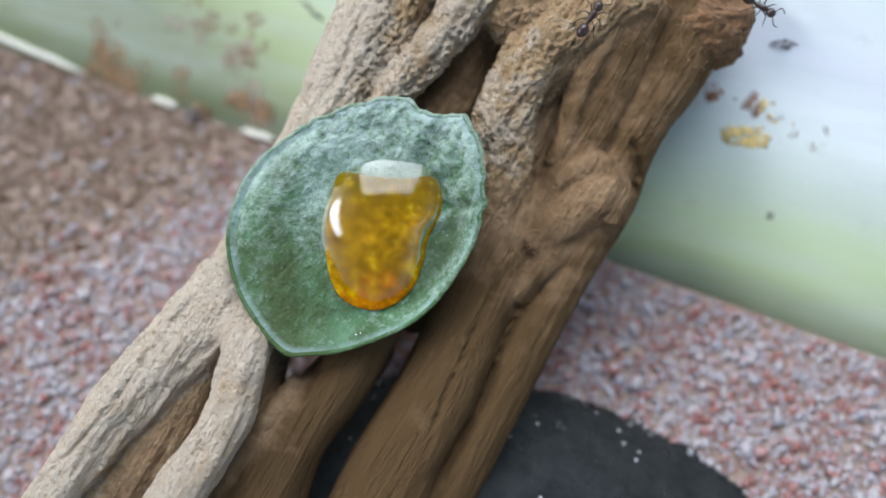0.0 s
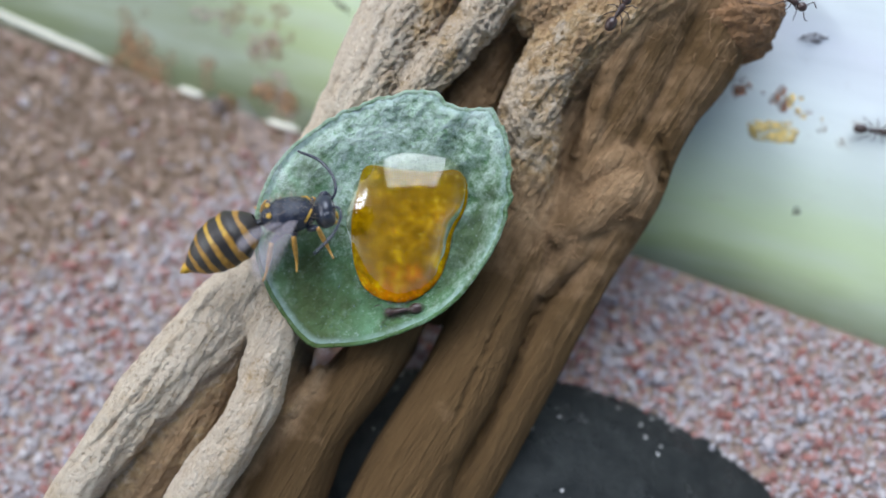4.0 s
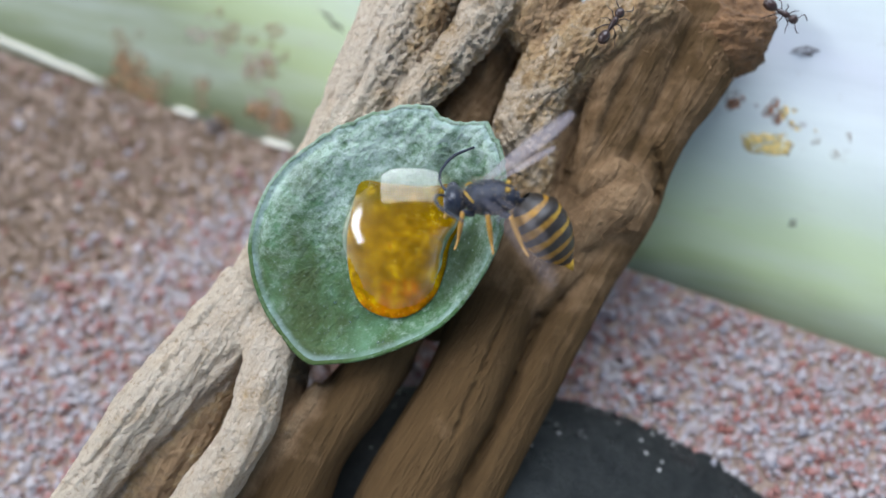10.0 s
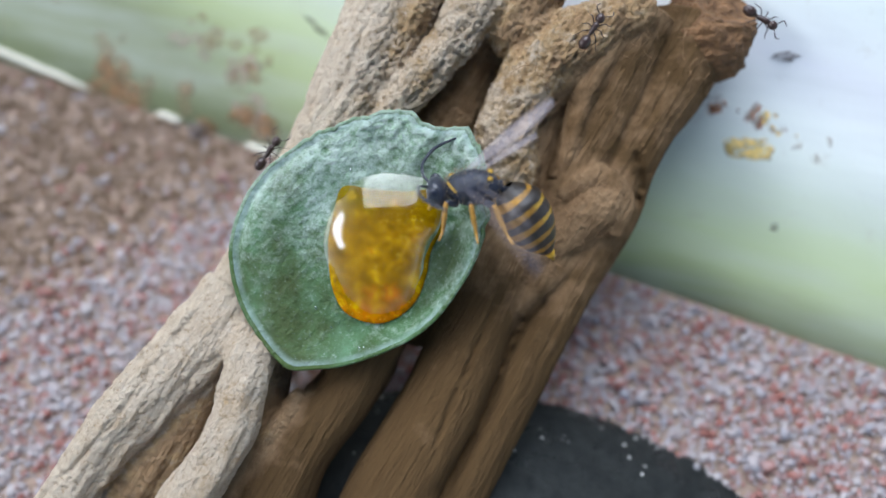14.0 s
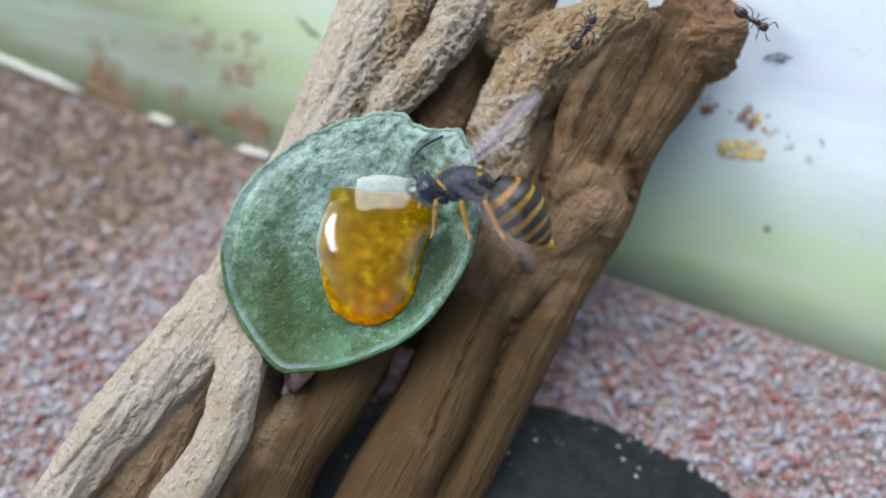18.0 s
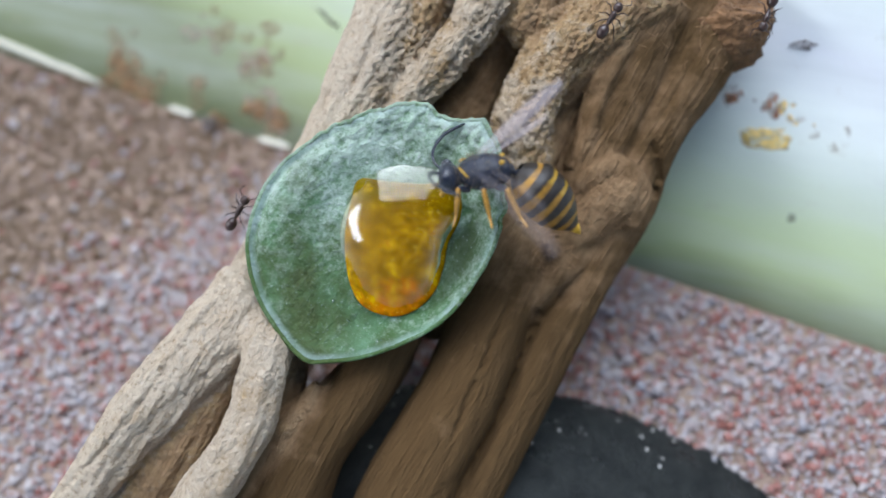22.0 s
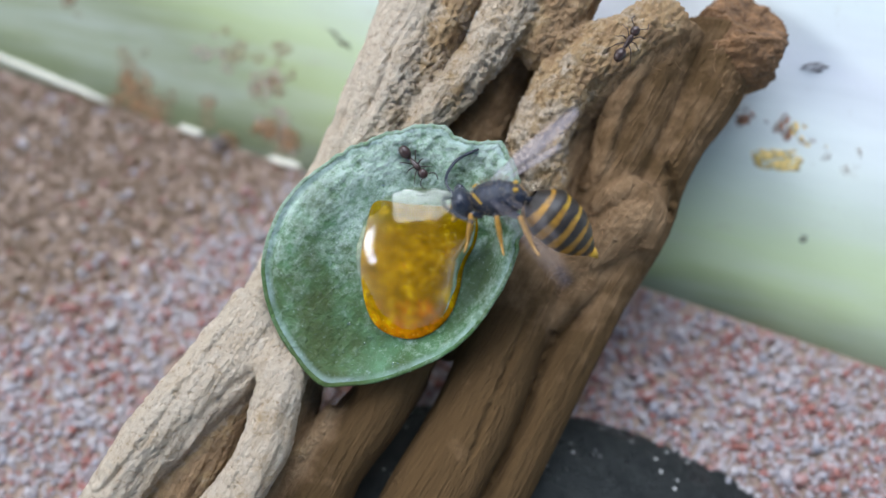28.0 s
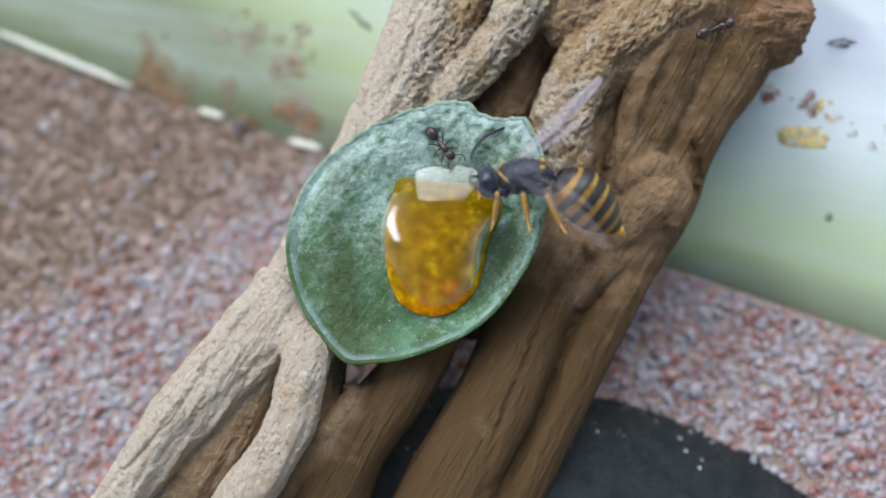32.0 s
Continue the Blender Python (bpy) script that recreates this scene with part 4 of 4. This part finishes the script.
def stain(name, colour, cover):
    """Dried dirt, thin and broken, through which the wall shows."""
    m = plain(name, colour, 0.8, 0.35, 900, 0.0002)
    t = m.node_tree
    mix = t.nodes.new("ShaderNodeMixShader")
    t.links.new(ramp(t, noise_at(t, mapped(t), 1300, 4, 0.6), [(0.40, (max(0.0, cover - 0.6),) * 3), (0.58, (cover,) * 3)]), mix.inputs[0])
    t.links.new(t.nodes.new("ShaderNodeBsdfTransparent").outputs[0], mix.inputs[1])
    t.links.new(t.nodes["Principled BSDF"].outputs[0], mix.inputs[2])
    t.links.new(mix.outputs[0], t.nodes["Material Output"].inputs["Surface"])
    return m


CRUMB_YELLOW = stain("dried_yellow_crumb", (0.90, 0.62, 0.18), 0.8)
CRUMB_RUST = stain("rust_red_crumb", (0.40, 0.17, 0.08), 0.8)
CRUMB_BROWN = stain("brown_dirt_fleck", (0.42, 0.27, 0.15), 0.42)
CRUMB_PINK = stain("pinkish_sand_fleck", (0.55, 0.41, 0.34), 0.48)
CRUMB_DARK = stain("dark_dirt_fleck", (0.16, 0.13, 0.12), 0.75)
MUD = stain("brown_mud", (0.30, 0.17, 0.08), 0.85)
SEAM_GLINT = plain("white_seam_glint", (0.66, 0.62, 0.50), 0.35, 0.06, 500, 0.0001)


def fleck(name, x, y, rx, ry, material, seed, label, category, high=0.06, turn=0.0, group=""):
    """A thin ragged lump stuck on the tub wall; x along the wall and y up its slope, in millimetres."""
    bm = bmesh.new()
    bmesh.ops.create_icosphere(bm, subdivisions=4, radius=1.0)
    for v in bm.verts:
        p = v.co.copy()
        k = 1 + 0.55 * noise.noise((p.x * 1.7 + seed * 3.1, p.y * 1.7, seed)) + 0.4 * noise.noise((p.x * 4, p.y * 4 + seed, seed)) + 0.25 * noise.noise((p.x * 11, p.y * 11, seed))
        v.co = Vector((p.x * rx * k, p.y * ry * k, max(-0.2, p.z) * high * (1 + 0.4 * noise.noise(p * 4)))) * MM
    ob = part(name, bm, material, None)
    ob.matrix_world = WALL @ pose(x * MM, y * MM, 0.0, 0, 0, turn)
    return tagged(ob, label, category, group)


def build_flecks():
    rng = random.Random(11)
    fleck("food_stain", 27.8, 18.3, 2.6, 0.95, CRUMB_YELLOW, 1, "dried yellow food stain on the tub wall", "stain", 0.1, 12)
    fleck("food_stain", 44.8, 18.0, 0.7, 1.1, CRUMB_YELLOW, 2, "small dried yellow food stain on the tub wall", "stain", 0.1, 40)
    fleck("dirt_mark", 27.7, 28.4, 1.2, 0.45, CRUMB_DARK, 3, "dark dirt mark on the tub wall", "stain", 0.25, 15)
    fleck("dirt_mark", -23.0, 16.7, 1.7, 0.35, CRUMB_DARK, 4, "dark dirt mark on the tub wall", "stain", 0.1, -22)
    fleck("dirt_mark", 33.8, 11.2, 0.35, 0.45, CRUMB_DARK, 6, "dark dirt mark on the tub wall", "stain", 0.1, 0)
    for x, y, spread, count, mats in ((23.2, 21.7, 1.2, 7, (CRUMB_RUST, CRUMB_BROWN)), (26.6, 21.0, 1.3, 9, (CRUMB_RUST, CRUMB_PINK)), (29.6, 20.6, 1.6, 9, (CRUMB_YELLOW, CRUMB_PINK)),
                                      (34.2, 21.2, 1.5, 4, (CRUMB_BROWN,)), (-29.0, 4.6, 2.2, 16, (CRUMB_PINK, CRUMB_BROWN)), (-30.4, 8.2, 1.8, 10, (CRUMB_PINK, CRUMB_BROWN)),
                                      (-35.8, 11.2, 2.3, 9, (CRUMB_BROWN, CRUMB_PINK)), (-30.5, 12.2, 1.8, 6, (CRUMB_BROWN,)), (-27.0, 2.6, 1.2, 8, (CRUMB_BROWN, CRUMB_PINK)), (-48.0, 5.0, 2.2, 10, (CRUMB_BROWN,)),
                                      (-46.0, 2.0, 2.6, 12, (CRUMB_BROWN,)), (-58.0, 11.0, 2.0, 5, (CRUMB_BROWN,)), (-37.0, 3.0, 2.0, 4, (CRUMB_BROWN,))):
        for i in range(count):
            r = rng.uniform(0.2, 1.0) if x < 0 else rng.uniform(0.12, 0.5)
            m = rng.choice(mats)
            word = "rust-red" if m is CRUMB_RUST else "pinkish sandy" if m is CRUMB_PINK else "brown"
            fleck("crumb", x + rng.gauss(0, spread * 0.6), y + rng.gauss(0, spread * 0.55), r * 1.3, r, m, rng.random() * 50, word + " crumb stuck on the pale tub wall", "crumb", 0.05, rng.uniform(0, 180), "crumbs on the wall")
    for x, y, rx, ry, turn in ((-48.6, 1.6, 2.6, 1.5, 18), (-45.6, 0.5, 2.4, 0.9, -6), (-49.4, 3.6, 1.2, 1.4, 40), (-34.2, 0.8, 1.4, 0.7, 0), (-26.6, 3.4, 1.5, 1.2, -30), (-29.8, 3.6, 1.6, 1.0, 20)):
        fleck("mud_smear", x, y, rx, ry, MUD, x * 0.37, "brown mud smeared on the foot of the tub wall", "mud", 0.12, turn, "mud on the wall")
    # Pale beads stand in for light glinting through the gap at the seam.
    for a, b in ((-73.0, -50.6), (-41.2, -37.6), (-28.6, -24.0)):
        n = 14
        rows = [(a + (b - a) * i / n, 0.25 * noise.noise((i * 0.6, a, 0)) + 0.15 + 0.05 * max(0.0, -50 - (a + (b - a) * i / n)), 0.45 + 0.04 * max(0.0, -50 - (a + (b - a) * i / n)) + 0.12 * noise.noise((i * 0.9, a, 4)), 0.4 * (1 - abs(2 * i / n - 1) ** 4) + 0.06) for i in range(n + 1)]
        bead = part("seam_glint", scaled(tube(bmesh.new(), rows, 10, 0.7)), SEAM_GLINT, None)
        bead.matrix_world = TUB
        tagged(bead, "white bead for the light glinting along the foot of the tub wall", "seam", "seam beads")
    lump = part("dirt_lump", scaled(ball(bmesh.new(), (-35.0, -0.3, 0.8), (1.3, 0.9, 0.9), 12, 8)), CRUMB_DARK, None)
    lump.matrix_world = TUB
    tagged(lump, "dark dirt lump at the foot of the wall", "dirt")


DEW = clear_material("clear_dew", (0.98, 0.98, 0.98), 0.02, 0.15)


def build_dew():
    for x, y, r in ((-13.0, -5.6, 0.16), (-9.0, -9.2, 0.17), (-8.6, -9.1, 0.14), (-15.4, -9.6, 0.15), (-15.8, -4.8, 0.1), (-11.6, -7.4, 0.1), (-17.6, -2.0, 0.12), (-9.9, 6.9, 0.2), (-6.4, -8.6, 0.1)):
        rise = leaf_floor(x, y) + 0.15 if y > -8.5 else -1.0
        ob = in_lean(part("dew_bead", scaled(ball(bmesh.new(), (x, y, rise), (r, r, r * 0.8), 12, 8)), DEW, None))
        tagged(ob, "tiny clear bead of moisture on the green leaf", "droplet", "dew on the leaf")


build_dew()
build_flecks()
WASP, ABDOMEN = build_wasp()
ANT = build_ant()
for o in ANT.children_recursive:
    o.data.transform(Matrix.Diagonal((0.88, 0.88, 0.88, 1)))
ANTS = [ANT] + [copy_thing(ANT, Matrix()) for i in range(3)]


# ---- what moves ----
def motions():
    flat = LEAN @ Matrix.Diagonal((1 / MM, 1 / MM, 1 / MM, 1))

    def on_log(x, y, z, turn, nose=0, roll=0):
        return flat @ pose(x * MM, y * MM, z * MM, 0, 0, turn) @ pose(0, 0, 0, roll, -nose, 0)

    flight = [(0.0, -53.9, 7.3, 9.0, -15, 5, 0), (0.4, -42.5, 3.7, 7.0, -20, 5, 0), (0.6, -35.1, 0.6, 6.0, -20, 5, 0), (0.7, -32.6, -3.4, 6.0, -12, 5, 0),
        (0.8, -31.4, -5.5, 6.0, 0, 8, 0), (0.9, -30.8, -7.7, 6.0, 3, 10, 0), (1.0, -29.0, -7.9, 6.0, 5, 12, 0), (1.1, -25.3, -5.3, 6.0, 20, 16, 0), (1.2, -23.6, -4.2, 5.0, 25, 16, 0),
        (1.4, -22.0, -2.2, 4.0, 24, 16, 0), (1.6, -19.4, -0.3, 3.4, 20, 16, -5), (1.8, -16.0, 1.5, 3.0, 14, 20, -8), (2.0, -15.8, 1.4, 3.0, 12, 22, -8),
        (2.5, -16.3, 0.9, 3.0, 12, 22, -8), (3.0, -15.8, 0.6, 3.0, 12, 22, -8), (3.5, -16.5, 0.5, 3.0, 12, 22, -8), (4.0, -16.6, 0.8, 3.0, 12, 23, -8),
        (4.5, -16.7, 0.3, 3.0, 12, 23, -8), (4.9, -16.0, 6.0, 9.0, 40, 15, 10), (5.3, -32.0, 20.0, 16.0, 70, 5, 10), (5.7, -48.0, 46.0, 22.0, 60, 0, 0),
        (6.1, -10.0, 70.0, 26.0, 0, 0, 0), (6.5, 50.0, 66.0, 24.0, -50, 0, 0), (6.8, 74.0, 44.0, 18.0, -110, 0, 0), (7.0, 62.0, 26.0, 15.0, -150, 0, 0),
        (7.2, 28.8, 7.7, 12.0, -170, -5, 0), (7.3, 24.6, 3.8, 10.0, -182, -5, 0), (7.4, 20.6, -1.2, 9.0, -197, -6, 0), (7.5, 16.6, -0.2, 8.0, -197, -8, 0),
        (7.6, 12.8, -2.0, 7.0, -200, -8, 0), (7.7, 11.3, -1.2, 6.0, -202, -8, 0), (7.8, 7.7, 0.1, 5.0, -202, -8, 0), (8.0, 6.0, -0.1, 4.0, -198, -10, 0),
        (8.2, 4.5, 1.2, 4.0, -200, -25, 0), (8.4, 1.9, 1.9, 3.5, -192, -28, 0), (8.6, 0.6, 2.1, 3.0, -178, -16, -6), (8.8, 0.3, 2.1, 3.0, -170, -18, -6),
        (9.0, -0.9, 2.2, 3.0, -166, -22, -6), (9.4, -0.4, 2.3, 3.0, -168, -24, -6), (9.8, 0.8, 3.4, 3.0, -175, -35, -6), (10.0, 0.9, 3.7, 3.0, -180, -48, -6),
        (10.5, 1.0, 3.9, 3.0, -180, -48, -6), (11.0, 0.8, 3.9, 3.0, -180, -50, -6), (12.0, 0.8, 4.8, 3.0, -180, -52, -6), (13.0, 1.5, 4.8, 3.0, -180, -56, -6),
        (14.0, 1.1, 5.0, 3.0, -178, -52, -6), (14.5, 1.1, 5.1, 3.0, -178, -50, -6), (16.5, 0.9, 5.3, 3.0, -176, -48, -6), (17.0, 0.9, 5.4, 3.0, -176, -48, -6),
        (18.0, 0.9, 5.4, 3.0, -176, -46, -6), (19.0, 0.7, 5.5, 3.0, -176, -46, -6), (20.0, 0.8, 5.6, 3.0, -176, -46, -6), (21.0, 0.7, 5.6, 3.0, -176, -45, -6),
        (22.0, 0.6, 5.6, 3.0, -176, -42, -6), (23.0, 0.5, 5.7, 3.0, -176, -42, -6), (24.0, 0.6, 5.5, 3.0, -176, -40, -6), (25.0, 0.5, 5.5, 3.0, -176, -40, -6),
        (25.5, 0.4, 5.5, 3.0, -176, -40, -6), (27.5, 0.2, 5.3, 3.0, -178, -38, -6), (28.0, 0.2, 5.3, 3.0, -178, -36, -6), (29.0, 0.4, 5.5, 3.0, -178, -36, -6),
        (30.0, 0.3, 5.5, 3.0, -178, -36, -6), (31.0, 0.3, 5.4, 3.0, -178, -36, -6), (32.0, 0.3, 5.1, 3.0, -178, -36, -6)]
    rounds = [(0.0, 0.5, 7.0, -5.5, 60), (1.4, 1.5, 9.0, -5.0, 80), (1.65, 2.3, 9.6, -3.0, 130), (1.8, 0.2, 8.4, -1.4, 175), (2.0, 0.1, 7.6, -1.8, 185), (2.3, 1.4, 7.1, -0.7, 200),
        (2.6, 0.5, 3.9, -2.3, -80), (2.9, 1.8, 3.7, -0.6, -50), (3.2, 3.8, 3.8, -3.0, -65), (3.4, 3.1, 0.5, -2.9, -95), (3.6, 0.2, -6.0, -3.3, -125), (3.8, -2.2, -7.2, -1.7, -160),
        (4.0, -7.2, -7.7, -1.9, -170), (4.2, -11.7, -11.4, -1.6, -170), (4.5, -14.8, -13.0, -3.3, -150), (5.0, -17.5, -13.5, -6.0, -100), (5.3, -21.0, -12.5, -9.0, -165),
        (5.6, -21.0, -8.0, -12.0, -230), (6.4, -20.5, -4.0, -12.0, -280), (7.0, -22.9, -1.9, -3.3, -300), (7.2, -17.7, 4.3, -0.4, -305), (7.3, -13.4, 6.2, -0.9, -325),
        (7.4, -8.7, 9.7, -1.2, -310), (7.5, -7.6, 11.2, -0.5, -285), (7.7, -7.0, 12.0, -0.5, -340), (7.8, -6.2, 9.2, -1.4, -410), (8.0, -4.8, 7.7, -1.7, -410),
        (8.1, -5.3, 8.2, -1.5, -490), (8.2, -5.8, 8.6, -1.5, -210), (8.4, -8.2, 9.9, -1.2, -170), (8.6, -10.1, 8.2, -1.2, -160), (8.8, -10.8, 7.9, -1.2, -145),
        (9.0, -12.4, 8.2, -1.0, -135), (9.2, -17.4, 6.3, -0.4, -135), (9.4, -19.9, 0.1, -0.4, -105), (9.6, -18.9, -6.2, -0.4, -80), (9.8, -18.6, -11.0, -3.3, -70),
        (10.3, -20.0, -13.0, -9.0, -100), (11.2, -25.0, -14.0, -9.5, -180), (12.1, -27.5, -14.0, -8.5, -260), (12.5, -29.4, -11.3, -3.3, -300), (12.8, -24.6, -1.7, -3.3, -300),
        (13.0, -23.1, -0.7, -3.3, -290), (13.6, -22.6, 1.7, -3.3, -275), (14.0, -17.6, 8.7, -3.2, -305), (14.5, -13.0, 9.5, -0.4, -330), (15.0, -6.0, 13.5, -4.0, -330),
        (15.8, -3.0, 16.0, -8.0, -270), (16.5, -9.0, 18.0, -13.0, -190), (18.5, -14.0, 7.0, -13.5, -130), (20.5, -18.0, 0.0, -13.5, -210), (21.1, -21.0, -3.0, -11.0, -270),
        (21.5, -22.6, -1.9, -3.3, -290), (22.0, -21.9, 2.6, -3.3, -300), (22.5, -20.4, 4.5, -2.4, -305), (23.0, -15.8, 7.4, -0.4, -330), (23.3, -9.7, 10.2, -0.7, -340),
        (23.6, -7.5, 10.0, -1.3, -375), (24.0, -7.1, 8.6, -1.4, -410), (24.5, -7.2, 8.5, -1.4, -410), (25.5, -6.8, 8.3, -1.5, -410), (27.5, -7.1, 8.4, -1.4, -410),
        (28.0, -7.0, 8.7, -1.4, -410), (29.0, -6.8, 9.0, -1.4, -410), (30.0, -6.9, 9.0, -1.4, -410), (31.0, -6.8, 8.9, -1.4, -410), (32.0, -6.7, 8.3, -1.5, -410)]
    rest = [(0.0, 11.8, 19.3, -1.2, 57), (28.6, 12.0, 19.4, -1.2, 57), (29.3, 13.1, 19.0, -1.6, 30), (30.0, 14.8, 18.5, -1.6, 20), (31.0, 16.2, 18.2, -1.6, 10), (32.0, 17.7, 18.4, -1.6, 20)]
    knot_rest = [(0.0, 28.2, 21.4, -4.8, -32), (18.0, 28.2, 21.3, -4.8, -32), (18.6, 28.2, 21.2, -4.7, -60), (19.4, 28.0, 21.0, -4.5, -80), (20.0, 26.9, 20.7, -4.3, -100),
        (22.0, 26.8, 20.5, -4.3, -110), (24.5, 25.9, 20.3, -4.0, -130), (25.0, 24.8, 20.0, -3.6, -160), (25.5, 20.8, 18.1, -4.0, -175), (26.2, 19.7, 13.5, -5.0, -120),
        (27.0, 20.5, 14.0, -14.2, -60), (32.0, 18.5, 11.0, -14.5, -60)]
    wall_round = [(0.0, 17.0, 19.1, 0), (0.5, 18.5, 18.8, 0), (1.2, 18.6, 18.3, -10), (1.7, 19.6, 18.5, 0), (2.0, 21.8, 17.5, 20), (2.3, 25.0, 18.1, 75), (2.6, 26.1, 17.1, -15),
        (2.9, 30.5, 18.3, 20), (3.2, 33.3, 19.1, 20), (3.4, 33.3, 20.1, 30), (3.6, 35.8, 21.6, 25), (3.8, 36.7, 21.9, 20), (4.0, 37.1, 21.7, 10), (4.2, 37.7, 21.4, -10),
        (4.5, 40.3, 22.0, 10), (5.2, 44.0, 17.0, 40), (6.2, 47.0, 22.0, 100), (7.0, 35.6, 22.7, 160), (7.2, 33.6, 23.2, 160), (7.4, 32.2, 22.4, 160), (7.6, 28.2, 22.4, 155),
        (7.8, 26.0, 22.8, 150), (8.0, 24.9, 22.9, 160), (8.2, 24.0, 22.4, 170), (8.5, 22.0, 22.1, 185), (9.2, 17.0, 20.0, 200), (10.0, 12.0, 17.0, 205), (32.0, 10.5, 16.0, 205)]

    def lean_at(t):
        """How far the wasp leans over on its side."""
        return float(np.interp(t, [0, 1.6, 4.5, 5.2, 6.5, 7.2, 8.0, 9.0, 32], [-20, -35, -35, 0, 0, 15, 40, 52, 52]))

    walk(WASP, [(t, on_log(x, y, z, turn, nose, lean_at(t))) for t, x, y, z, turn, bend, nose in flight])
    walk(ABDOMEN, [(t, pose(-2.5 * MM, 0, 0, 0, -6 - 0.85 * abs(min(0, bend)) - 0.2 * max(0, bend), (0.4 if bend < 0 else 0.65) * bend)) for t, x, y, z, turn, bend, nose in flight])
    beats = [0.0] + [(2 * j + 1) / FPS for j in range(480)]
    for wing, s, root, back in WINGS:
        rows = []
        for j, t in enumerate(beats):
            flying = float(np.interp(t, [1.3, 1.8, 4.4, 4.8, 8.0, 8.8], [1, 0, 0, 1, 1, 0]))
            settled = float(np.interp(t, [7.9, 8.8], [0, 1]))
            up, swept = (24, 48 - back * 0.6) if s < 0 else (-30, 34 - back * 0.6)
            beat = (-1) ** j * (9 + 26 * flying)
            rows.append((t, pose(root * MM, s * 1.35 * MM, 0.9 * MM, s * (28 + (up - 28) * settled + beat), 0, s * (-back + (swept + back) * settled + 0.5 * beat))))
        walk(wing, rows + [(32.0, rows[-1][1])])
    walk(ANTS[0], [(t, on_log(x, y, z, turn)) for t, x, y, z, turn in rounds])
    walk(ANTS[1], [(t, on_log(x, y, z, turn)) for t, x, y, z, turn in rest])
    walk(ANTS[2], [(t, on_log(x, y, z, turn)) for t, x, y, z, turn in knot_rest])
    walk(ANTS[3], [(t, WALL @ pose(x * MM, y * MM, 0, 0, 0, turn)) for t, x, y, turn in wall_round])


motions()
